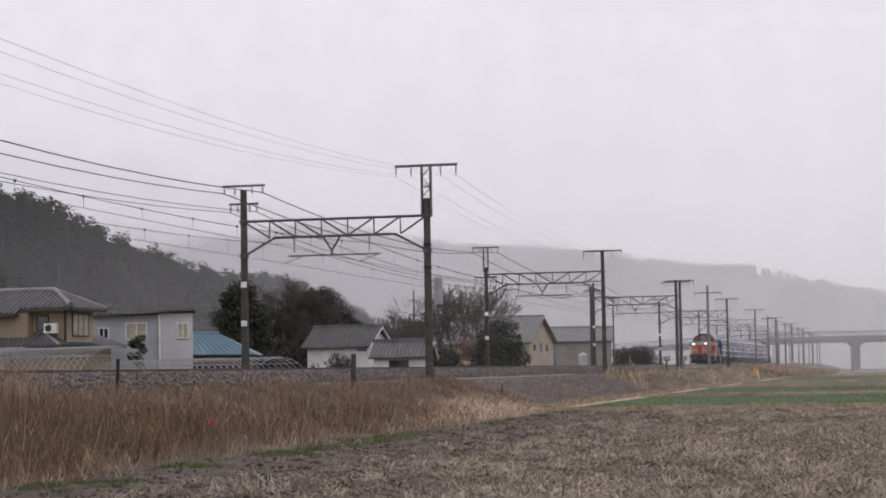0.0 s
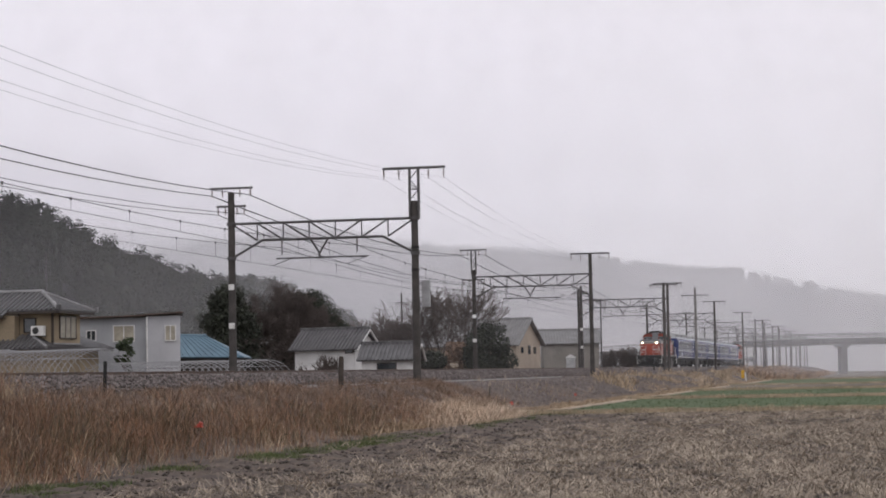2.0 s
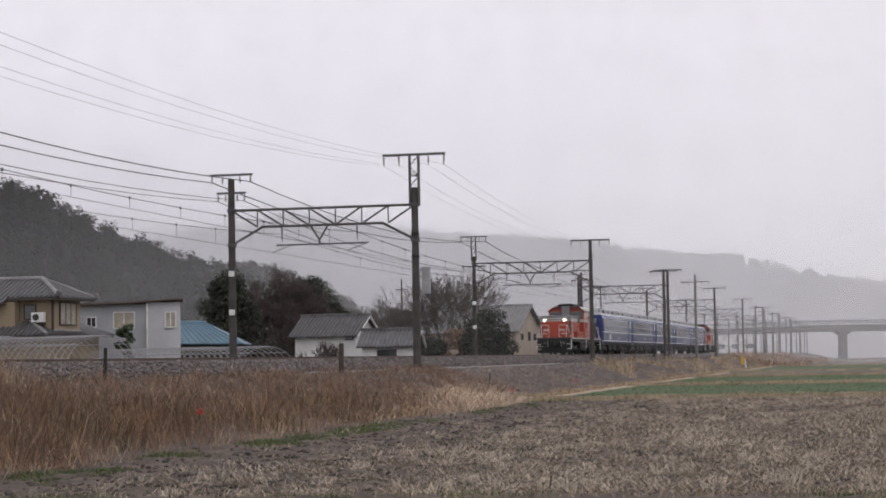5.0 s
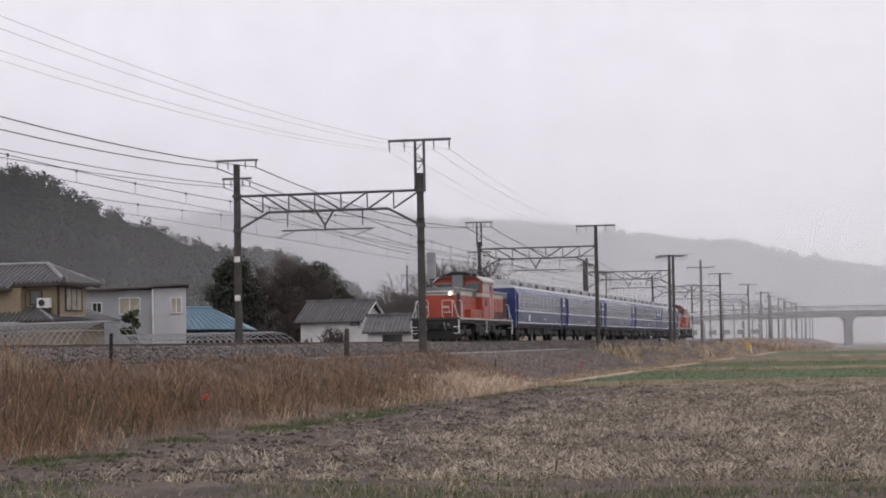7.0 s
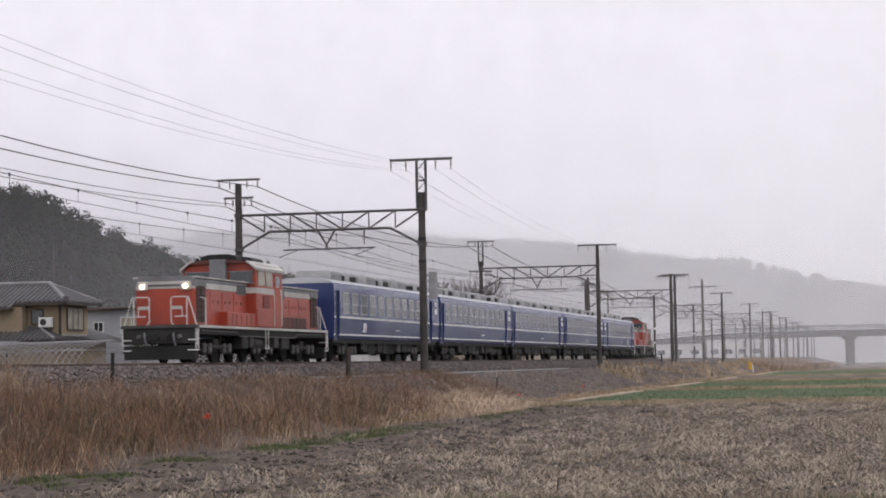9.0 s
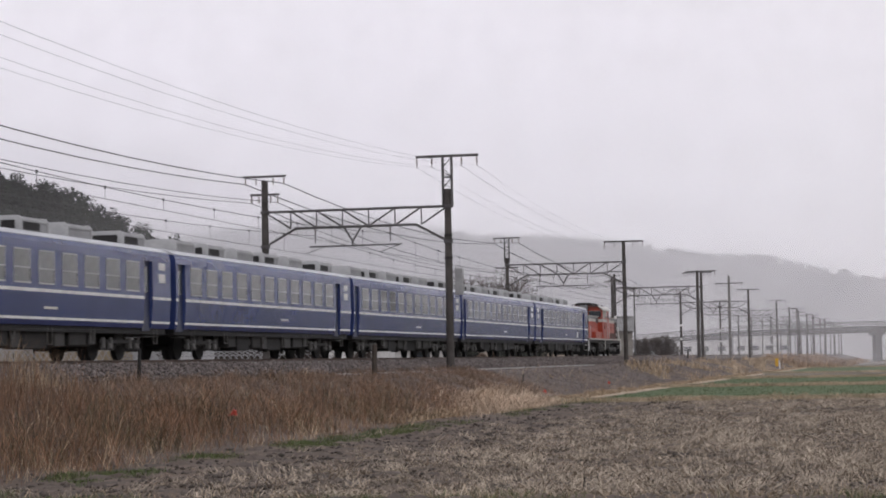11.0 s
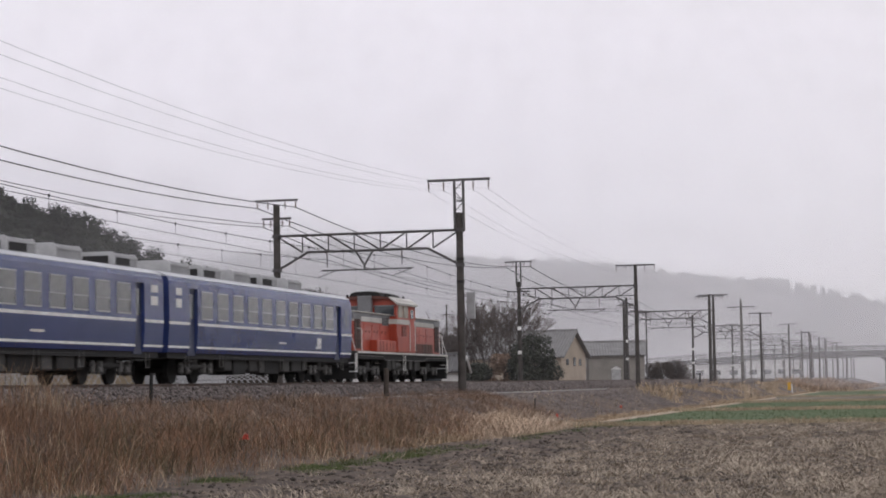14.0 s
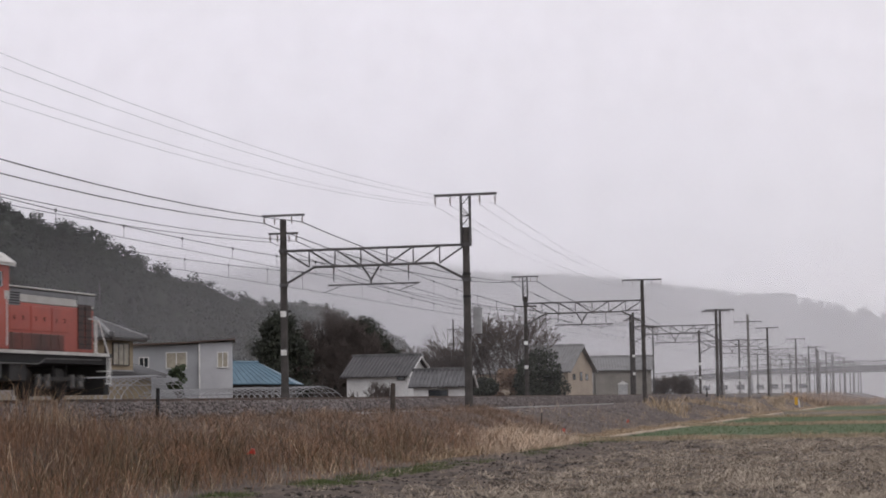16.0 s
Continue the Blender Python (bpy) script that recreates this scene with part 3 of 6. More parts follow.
def loco(lit):
    g = thing("diesel_locomotive", "vermilion centre-cab diesel locomotive with cream band" + (" and lit headlamps" if lit else ", trailing at the rear"), "locomotive")
    bm = bmesh.new()
    box(bm, -1.33, 1.33, 0.75, 17.25, 0.98, 1.2, 0.02)
    part("underframe", bm, BLACK, g)
    for y in (0.62, 17.2):
        bm = bmesh.new()
        box(bm, -1.35, 1.35, y, y + 0.18, 0.66, 1.32, 0.03)
        part("buffer_beam", bm, UNDER, g, "sooty black buffer beam")
    bm = bmesh.new()
    box(bm, -1.4, 1.4, 0.55, 17.45, 1.2, 1.31, 0.02)
    part("deck", bm, UNDERBOX, g, "dark walkway deck")
    for s in (-1, 1):
        bm = bmesh.new()
        box(bm, *sorted((s * 1.39, s * 1.415)), 0.8, 17.2, 1.215, 1.305)
        part("deck_edge", bm, CREAM, g, "cream painted walkway edge")
    for y0, y1, e in ((1.55, 7.2, 1.55), (10.6, 16.45, 16.45)):
        bm = bmesh.new()
        box(bm, -0.98, 0.98, y0, y1, 1.31, 2.6, 0.04)
        h = part("hood", bm, ORANGE, g, "vermilion engine hood")
        inner = y1 if y0 < 5 else y0
        h.matrix_basis = Matrix.Translation((0, inner, 0)) @ Matrix.Diagonal((1.11, 1.06, 1, 1)) @ Matrix.Translation((0, -inner, 0))
        bm = bmesh.new()
        box(bm, -0.985, 0.985, y0 - 0.005, y1 + 0.005, 2.6, 2.82, 0.02)
        part("band", bm, CREAM, h, "cream waist band")
        bm = bmesh.new()
        prism(bm, [(-0.99, 2.82), (-0.99, 2.95), (-0.85, 3.04), (0.85, 3.04), (0.99, 2.95), (0.99, 2.82)], y0 - 0.03, y1 + 0.02)
        part("hood_roof", bm, GREYPAINT, h, "weathered grey hood roof")
        bm = bmesh.new()
        for s in (-1, 1):
            box(bm, *sorted((s * 0.93, s * 1.04)), y0 - 0.04, y1, 2.98, 3.025, 0.01)
        part("gutter", bm, CREAM, h)
        bm = bmesh.new()
        box(bm, -1.01, 1.01, *sorted((y0 - 0.02, y0 + 1.12) if y0 < 5 else (y1 - 1.12, y1 + 0.02)), 2.68, 2.94, 0.015)
        part("radiator_shroud", bm, GREYPAINT, h, "grey radiator shroud")
        for k in range(3):
            bm = bmesh.new()
            yv = (y0 + y1) / 2 + (k - 1) * 1.5
            tube(bm, (0.4 * (k - 1), yv, 3.03), (0.4 * (k - 1), yv, 3.12), 0.16, 0.13, 10)
            part("roof_vent", bm, GREYPAINT, h)
        d = 1 if e == y0 else -1
        for s in (-1, 1):
            for k in range(2):
                bm = bmesh.new()
                ya = e + d * (0.16 + k * 0.48)
                x0, x1 = sorted((s * 0.96, s * 1.0))
                box(bm, x0, x1, min(ya, ya + d * 0.42), max(ya, ya + d * 0.42), 1.42, 2.68)
                gr = part("radiator_grille", bm, GRILLE, h, "dark maroon radiator grille")
                for q in range(6):
                    bm = bmesh.new()
                    box(bm, s * 1.0 - 0.012, s * 1.0 + 0.012, min(ya, ya + d * 0.42) + 0.02, max(ya, ya + d * 0.42) - 0.02, 1.55 + q * 0.2, 1.58 + q * 0.2)
                    part("slat", bm, UNDER, gr)
            for k in range(3):
                bm = bmesh.new()
                ya = (y0 + y1) / 2 + (k - 1) * 1.25 + d * 0.5
                x0, x1 = sorted((s * 0.97, s * 0.995))
                box(bm, x0, x1, ya - 0.52, ya + 0.52, 1.85, 2.52, 0.012)
                pn = part("hood_door", bm, ORANGE, h)
                for q in (-0.25, 0.25):
                    bm = bmesh.new()
                    box(bm, s * 0.995 - 0.012, s * 0.995 + 0.012, ya + q - 0.02, ya + q + 0.02, 2.12, 2.24)
                    part("latch", bm, UNDER, pn)
            bm = bmesh.new()
            yl = y1 - 0.75 if d == 1 else y0 + 0.75
            box(bm, s * 0.993 - 0.012, s * 0.993 + 0.012, yl - 0.5, yl + 0.5, 2.5, 2.9, 0.01)
            lv = part("louvre", bm, GREYPAINT, h, "grey ventilation louvre")
            for q in range(5):
                bm = bmesh.new()
                box(bm, s * 1.005 - 0.01, s * 1.005 + 0.01, yl - 0.46, yl + 0.46, 2.54 + q * 0.07, 2.57 + q * 0.07)
                part("louvre_blade", bm, UNDER, lv)
        # end face: lamps and door
        for s in (-0.72, 0.72):
            bm = bmesh.new()
            box(bm, s - 0.17, s + 0.17, e - d * 0.09 - 0.02, e - d * 0.09 + 0.1, 2.55, 2.86, 0.03)
            hs = part("lamp_housing", bm, CREAM, h)
            bm = bmesh.new()
            tube(bm, (s, e - d * 0.1, 2.68), (s, e - d * 0.15, 2.68), 0.07, n=16)
            part("headlamp", bm, LAMP if lit and d == 1 else GLASS, hs, "glowing headlamp" if lit and d == 1 else "unlit headlamp")
        bm = bmesh.new()
        box(bm, -0.6, 0.6, e - 0.03 * d - 0.02, e - 0.03 * d + 0.02, 2.76, 2.86)
        part("end_band", bm, CREAM, h)
        bm = bmesh.new()
        box(bm, -0.36, 0.36, e - d * 0.02 - 0.015, e - d * 0.02 + 0.015, 1.36, 2.5)
        part("end_door", bm, ORANGE, h)
        # white handrails at the end
        yb = 0.72 if d == 1 else 17.28
        for s in (-1, 1):
            bm = bmesh.new()
            pipe(bm, [(s * 0.98, yb, 2.3), (s * 1.04, yb, 2.27), (s * 1.34, yb, 1.3), (s * 1.36, yb, 1.2), (s * 1.36, yb, 0.62)], 0.02)
            part("handrail", bm, WHITE, g, "white tubular handrail")
            bm = bmesh.new()
            pipe(bm, [(s * 0.98, yb, 1.2), (s * 0.98, yb, 2.24), (s * 0.92, yb, 2.3), (s * 0.46, yb, 2.3), (s * 0.4, yb, 2.24), (s * 0.4, yb, 1.45), (s * 0.5, yb, 1.3), (s * 0.55, yb, 1.1)], 0.018)
            pipe(bm, [(s * 0.98, yb, 1.62), (s * 0.55, yb, 1.62)], 0.018)
            pipe(bm, [(s * 0.8, yb, 1.62), (s * 0.8, yb, 1.95), (s * 0.42, yb, 1.95)], 0.016)
            part("end_rail", bm, WHITE, g, "white end guard rail")
            bm = bmesh.new()
            box(bm, *sorted((s * 0.42, s * 0.78)), yb - 0.03, yb + 0.03, 1.86, 1.98, 0.01)
            part("lever_box", bm, CREAM, g)
            bm = bmesh.new()
            bmesh.ops.create_uvsphere(bm, u_segments=10, v_segments=6, radius=0.1, matrix=Matrix.Translation((s * 0.75, yb - d * 0.1, 0.9)))
            part("jumper_socket", bm, SPRING, g, "pale metal socket")
            bm = bmesh.new()
            pipe(bm, [(s * 0.6, yb - d * 0.06, 1.15), (s * 0.35, yb - d * 0.22, 0.95), (s * 0.28, yb - d * 0.18, 0.62)], 0.035)
            part("brake_hose", bm, BLACK, g)
            bm = bmesh.new()
            pipe(bm, [(s * 1.34, yb + d * 0.95, 1.31), (s * 1.34, yb + d * 0.95, 2.25), (s * 1.15, yb + d * 0.95, 2.3)], 0.022)
            part("side_rail", bm, WHITE, g)
            bm = bmesh.new()
            box(bm, s * 1.2 - 0.16, s * 1.2 + 0.16, yb + d * 0.02 - 0.14, yb + d * 0.02 + 0.14, 0.42, 0.46)
            box(bm, s * 1.2 - 0.16, s * 1.2 + 0.16, yb + d * 0.02 - 0.14, yb + d * 0.02 + 0.14, 0.78, 0.82)
            pipe(bm, [(s * 1.35, yb - 0.13, 0.42), (s * 1.35, yb - 0.13, 1.2)], 0.02)
            pipe(bm, [(s * 1.35, yb + 0.13, 0.42), (s * 1.35, yb + 0.13, 1.2)], 0.02)
            part("step", bm, WHITE, g)
        # snow plough and hoses
        bm = bmesh.new()
        prism(bm, [(-1.3, 0.12), (-1.3, 0.6), (1.3, 0.6), (1.3, 0.12)], min(yb - d * 0.1, yb + d * 0.25), max(yb - d * 0.1, yb + d * 0.25))
        part("snow_plough", bm, BLACK, g, "black snow plough")
        for s in (-0.55, 0.5):
            bm = bmesh.new()
            pipe(bm, [(s, yb - d * 0.05, 1.15), (s + 0.05, yb - d * 0.2, 0.9), (s + 0.1, yb - d * 0.15, 0.6)], 0.035)
            part("brake_hose", bm, GREYPAINT, g)
        coupler(g, 0.0 if d == 1 else 18.0, d)
    # cab
    bm = bmesh.new()
    box(bm, -1.43, 1.43, 7.2, 10.6, 1.31, 2.6, 0.03)
    prism(bm, [(-1.43, 2.82), (-1.43, 3.5), (-1.1, 3.74), (1.1, 3.74), (1.43, 3.5), (1.43, 2.82)], 7.2, 10.6)
    c = part("cab", bm, ORANGE, g, "vermilion cab")
    bm = bmesh.new()
    box(bm, -1.44, 1.44, 7.19, 10.61, 2.6, 2.82)
    part("cab_band", bm, CREAM, c)
    bm = bmesh.new()
    prism(bm, [(-1.5, 3.5), (-1.48, 3.55), (-1.15, 3.8), (-0.6, 3.88), (0.6, 3.88), (1.15, 3.8), (1.48, 3.55), (1.5, 3.5), (1.1, 3.74), (-1.1, 3.74)], 7.0, 10.8)
    rf = part("cab_roof", bm, MAROON, c, "sooty dark red cab roof")
    for s in (-1, 1):
        bm = bmesh.new()
        vs = [bm.verts.new((s * x, y, z)) for y in (6.98, 10.82) for x, z in ((1.52, 3.46), (1.5, 3.58), (1.15, 3.835), (1.12, 3.8))]
        for q in ((0, 1, 2, 3), (4, 7, 6, 5), (0, 4, 5, 1), (1, 5, 6, 2), (2, 6, 7, 3), (3, 7, 4, 0)):
            bm.faces.new([vs[i] for i in q])
        bmesh.ops.recalc_face_normals(bm, faces=bm.faces)
        part("roof_side", bm, CREAM, rf, "faded cream roof edge")
        bm = bmesh.new()
        box(bm, *sorted((s * 1.43, s * 1.47)), 7.25, 8.9, 1.33, 2.02, 0.02)
        part("lower_panel", bm, ORANGE, c)
        bm = bmesh.new()
        box(bm, s * 1.44 - 0.012, s * 1.44 + 0.012, 8.05, 8.85, 2.06, 2.52)
        lv = part("louvre", bm, MAROON, c, "dark red louvre panel")
        for q in range(6):
            bm = bmesh.new()
            box(bm, s * 1.455 - 0.008, s * 1.455 + 0.008, 8.08, 8.82, 2.1 + q * 0.07, 2.13 + q * 0.07)
            part("louvre_blade", bm, ORANGE, lv)
        bm = bmesh.new()
        tube(bm, (s * 1.49, 7.0, 3.54), (s * 1.49, 10.8, 3.54), 0.045, n=6)
        tube(bm, (s * 1.33, 7.6, 3.68), (s * 1.33, 10.3, 3.68), 0.06, n=6)
        part("roof_gutter", bm, CREAM, rf)
    for y0 in (7.25, 9.3):
        bm = bmesh.new()
        prism(bm, [(-0.75, 3.84), (-0.66, 4.02), (-0.4, 4.1), (0.4, 4.1), (0.66, 4.02), (0.75, 3.84)], y0 - 0.2, y0 + 1.2)
        part("roof_hatch", bm, BLACK, rf, "sooty dark roof hump")
    for y, s in ((7.3, 0.9), (7.3, -0.9), (10.5, 0.9), (10.5, -0.9)):
        bm = bmesh.new()
        tube(bm, (s, y, 3.7), (s, y, 3.98), 0.06, n=8)
        part("horn", bm, BLACK, rf)
    for y, d in ((7.17, -1), (10.63, 1)):
        for s in (-1, 1):
            bm = bmesh.new()
            box(bm, *sorted((s * 0.4, s * 1.32)), y - 0.02, y + 0.02, 2.96, 3.44, 0.015)
            w = part("cab_window", bm, GLASS, c, "dark cab windscreen")
            bm = bmesh.new()
            for za in (2.96, 3.42):
                box(bm, *sorted((s * 0.36, s * 1.36)), y - 0.03, y + 0.03, za, za + 0.04)
            part("window_frame", bm, GREYPAINT, w)
        bm = bmesh.new()
        box(bm, -0.32, 0.32, *sorted((y - d * 0.02, y + d * 0.3)), 2.95, 3.9, 0.03)
        part("exhaust_duct", bm, GREYPAINT, c, "grey exhaust duct")
    for s in (-1, 1):
        for ya, yb_, mt in ((7.45, 8.3, BLIND), (8.42, 9.25, BLIND)):
            bm = bmesh.new()
            x0, x1 = sorted((s * 1.42, s * 1.445))
            box(bm, x0, x1, ya, yb_, 2.9, 3.46)
            part("side_window", bm, mt, c)
        bm = bmesh.new()
        x0, x1 = sorted((s * 1.42, s * 1.45))
        box(bm, x0, x1, 9.5, 10.3, 1.4, 3.38, 0.01)
        dr = part("cab_door", bm, ORANGE, c)
        bm = bmesh.new()
        box(bm, s * 1.452 - 0.005, s * 1.452 + 0.005, 9.62, 10.18, 2.9, 3.3)
        part("pane", bm, GLASS, dr)
        for ya in (9.42, 10.4):
            bm = bmesh.new()
            pipe(bm, [(s * 1.47, ya, 1.4), (s * 1.47, ya, 2.7)], 0.018)
            part("grab_rail", bm, WHITE, c)
        # tanks and lockers on the walkway
        bm = bmesh.new()
        x0, x1 = sorted((s * 0.98, s * 1.4))
        box(bm, x0, x1, 3.9, 7.2, 1.31, 1.82, 0.03)
        lk = part("side_locker", bm, ORANGE, g, "vermilion side locker")
        bm = bmesh.new()
        box(bm, x0, x1, 10.62, 14.1, 1.31, 1.76, 0.03)
        part("side_locker", bm, MAROON, g, "dark red side locker")
        for ya in (4.4, 4.9, 5.5, 6.1, 6.65, 10.8, 11.4, 12.0, 12.6, 13.2, 13.7):
            bm = bmesh.new()
            box(bm, s * 1.4 - 0.012, s * 1.4 + 0.012, ya, ya + 0.03, 1.36, 1.76)
            part("rib", bm, RUST, lk)
        # pipes and boxes below the frame
        bm = bmesh.new()
        pipe(bm, [(s * 1.32, 1.2, 1.12), (s * 1.32, 5.2, 1.1), (s * 1.32, 5.5, 0.95), (s * 1.32, 12.6, 0.95), (s * 1.32, 13, 1.1), (s * 1.32, 16.8, 1.12)], 0.025)
        part("air_pipe", bm, SPRING, g)
        bm = bmesh.new()
        tube(bm, (s * 1.1, 7.5, 0.72), (s * 1.1, 8.4, 0.72), 0.2, n=12)
        part("air_tank", bm, UNDERBOX, g)
        for ya, l_, z0, mt in ((5.9, 0.7, 0.5, UNDER), (6.8, 0.55, 0.55, UNDERBOX), (9.9, 0.55, 0.55, UNDERBOX), (10.9, 1.0, 0.5, UNDER)):
            bm = bmesh.new()
            x0, x1 = sorted((s * 0.9, s * 1.3))
            box(bm, x0, x1, ya, ya + l_, z0, 0.98, 0.02)
            part("equipment_box", bm, mt, g)
        bm = bmesh.new()
        pipe(bm, [(s * 1.36, 8.6, 1.2), (s * 1.36, 8.6, 0.5), (s * 1.36, 8.95, 0.5), (s * 1.36, 8.95, 1.2)], 0.02)
        part("cab_step", bm, WHITE, g)
    for yc in (3.55, 8.95, 14.45):
        bogie(g, yc, 2.2 if yc != 8.95 else 1.6, 0.43, 1.08)
    return g


def coach(last=False):
    """The last coach has its lavatory at the front and a guard's room at the rear."""
    d0, d1, e0, e1 = (2.08, 2.82, 18.83, 19.52) if last else (0.45, 1.12, 18.78, 19.48)
    first, count = (3.68, 10) if last else (2.1, 11)
    g = thing("passenger_coach", "blue passenger coach with white stripes coupled before the rear locomotive" if last else "blue passenger coach with two white stripes and pale roof", "railway coach", group="coaches of the train")
    bm = bmesh.new()
    side = [(-1.36, 0.98), (-1.4, 1.1), (-1.45, 1.85), (-1.45, 2.0), (-1.445, 3.1), (-1.425, 3.26), (-1.36, 3.4), (1.36, 3.4), (1.425, 3.26), (1.445, 3.1), (1.45, 2.0), (1.45, 1.85), (1.4, 1.1), (1.36, 0.98)]
    for y0, y1 in ((0.25, d0), (d1, e0), (e1, 21.05)):
        prism(bm, side, y0, y1)
    for y0, y1 in ((d0, d1), (e0, e1)):
        prism(bm, [(-1.445, 3.08), (-1.425, 3.26), (-1.36, 3.4), (1.36, 3.4), (1.425, 3.26), (1.445, 3.08)], y0, y1)
    body = part("body", bm, BLUE, g, "deep blue body side")
    bm = bmesh.new()
    prism(bm, [(-1.37, 3.4), (-1.36, 3.43), (-1.15, 3.53), (-0.75, 3.62), (0, 3.67), (0.75, 3.62), (1.15, 3.53), (1.36, 3.43), (1.37, 3.4)], 0.23, 21.07)
    part("roof", bm, ROOF, g, "pale grey curved roof")
    for y0, y1 in ((d0, d1), (e0, e1)):
        bm = bmesh.new()
        box(bm, -1.34, 1.34, y0, y1, 0.9, 3.08)
        dr = part("door", bm, DARKBLUE, g, "recessed dark folding door")
        for s in (-1, 1):
            bm = bmesh.new()
            box(bm, s * 1.345 - 0.01, s * 1.345 + 0.01, y0 + 0.12, y1 - 0.12, 2.1, 2.9)
            part("pane", bm, GLASS, dr)
            bm = bmesh.new()
            box(bm, *sorted((s * 1.1, s * 1.42)), y0, y1, 0.7, 0.74)
            part("door_step", bm, UNDER, dr)
    for z0, z1, nm in ((1.88, 1.97, "white_stripe"), (1.13, 1.2, "white_stripe")):
        for y0, y1 in ((0.25, d0), (d1, e0), (e1, 21.05)):
            for s in (-1, 1):
                bm = bmesh.new()
                xs = 1.4505 if z0 > 1.5 else 1.407
                box(bm, s * xs - 0.006, s * xs + 0.006, y0, y1, z0, z1)
                part(nm, bm, WHITE, body)
    # windows
    bm = bmesh.new()
    for z0, z1 in ((-0.47, -0.43), (0.43, 0.465), (-0.06, -0.03)):
        box(bm, -0.016, 0.016, -0.53, 0.53, z0, z1)
    for y0 in (-0.53, 0.5):
        box(bm, -0.01, 0.01, y0, y0 + 0.03, -0.45, 0.45)
    fr = done("window_frame", bm, ALU)
    bm = bmesh.new()
    box(bm, -0.012, 0.012, -0.5, 0.5, -0.43, 0.43)
    pn = done("pane", bm, PANE)
    # black strip on the pane, standing in for the dark open window edge
    bm = bmesh.new()
    box(bm, -0.014, 0.014, 0.42, 0.5, -0.43, -0.06)
    gap = done("window_gap", bm, BLACK)
    for k in range(count):
        for s in (-1, 1):
            y = first + 1.572 * k
            w = shared("window", fr, g, pose(s * 1.452, y, 2.56))
            shared("pane", pn, w, pose(0, 0, 0))
            shared("open_edge_strip", gap, w, pose(0, 0, 0))
    for s in (-1, 1):
        for y0, y1, z0, z1, mt in ((0.85, 1.32, 2.82, 3.05, WHITE), (0.85, 1.32, 2.42, 2.7, WHITE), (20.05, 20.5, 2.2, 3.0, GLASS)) if last else ((20.0, 20.55, 2.82, 3.05, WHITE), (20.0, 20.55, 2.42, 2.7, WHITE)):
            bm = bmesh.new()
            box(bm, s * 1.452 - 0.01, s * 1.452 + 0.01, y0, y1, z0, z1, 0.004)
            part("lavatory_window", bm, mt, g)
        bm = bmesh.new()
        box(bm, s * 1.42 - 0.01, s * 1.42 + 0.01, 11.4, 12.3, 1.42, 1.49)
        part("side_bar", bm, CREAM, g)
    # roof coolers
    bm = bmesh.new()
    prism(bm, [(-0.78, 3.5), (-0.78, 3.9), (-0.7, 4.0), (0.7, 4.0), (0.78, 3.9), (0.78, 3.5)], -0.88, 0.88)
    bx = done("roof_cooler", bm, ACBOX)
    bm = bmesh.new()
    for y in (-0.9, 0.84):
        prism(bm, [(-0.81, 3.5), (-0.81, 3.91), (-0.71, 4.03), (0.71, 4.03), (0.81, 3.91), (0.81, 3.5)], y, y + 0.06)
    for s in (-1, 1):
        box(bm, s * 0.78 - 0.03, s * 0.78 + 0.03, -0.86, 0.86, 3.86, 3.92)
    rim = done("cooler_rim", bm, RIM)
    bm = bmesh.new()
    box(bm, -0.8, 0.8, -0.8, 0.3, 3.64, 3.88)
    box(bm, -0.6, 0.6, -0.925, -0.905, 3.66, 3.9)
    gr = done("cooler_grille", bm, BLACK)
    for k, y in enumerate((2.9, 6.0, 9.1, 12.25, 15.35) if last else (2.9, 6.0, 9.1, 12.25, 15.35, 19.6)):
        q = shared("roof_cooler", bx, g, pose(0, y, 0))
        shared("cooler_rim", rim, q, pose(0, 0, 0))
        if k % 2:
            shared("cooler_grille", gr, q, pose(0, 0, 0))
    # ends: gangway and corner posts
    for y, d in ((0.25, -1), (21.05, 1)):
        bm = bmesh.new()
        box(bm, -0.52, 0.52, *sorted((y, y + d * 0.22)), 0.95, 3.05, 0.03)
        part("gangway", bm, BLACK, g, "dark gangway bellows")
        coupler(g, y + d * 0.25, -d)
    # below the floor
    bm = bmesh.new()
    box(bm, -1.3, 1.3, 0.4, 20.9, 0.8, 0.99)
    part("floor_frame", bm, BLACK, g)
    # added black block that stops light showing through below the floor
    bm = bmesh.new()
    box(bm, -0.85, 0.85, 5.4, 16.0, 0.4, 0.82)
    part("light_block", bm, BLACK, g)
    for y, l_, z0, mt, w in ((6.0, 0.8, 0.42, UNDER, 1.2), (7.1, 1.3, 0.3, BLACK, 1.15), (8.7, 0.9, 0.4, UNDER, 1.2), (9.8, 0.6, 0.35, UNDERBOX, 1.2), (10.7, 1.6, 0.32, BLACK, 1.1), (12.6, 0.7, 0.4, UNDERBOX, 1.2), (13.6, 1.2, 0.42, UNDER, 1.2), (15.1, 0.5, 0.45, UNDERBOX, 1.15)):
        for s in (-1, 1):
            bm = bmesh.new()
            box(bm, *sorted((s * 0.5, s * w)), y, y + l_, z0, 0.85, 0.03)
            part("underfloor_box", bm, mt, g)
    bm = bmesh.new()
    for s in (-1, 1):
        tube(bm, (s * 0.95, 8.2, 0.6), (s * 0.95, 8.62, 0.6), 0.2, n=12)
    part("air_tank", bm, UNDER, g)
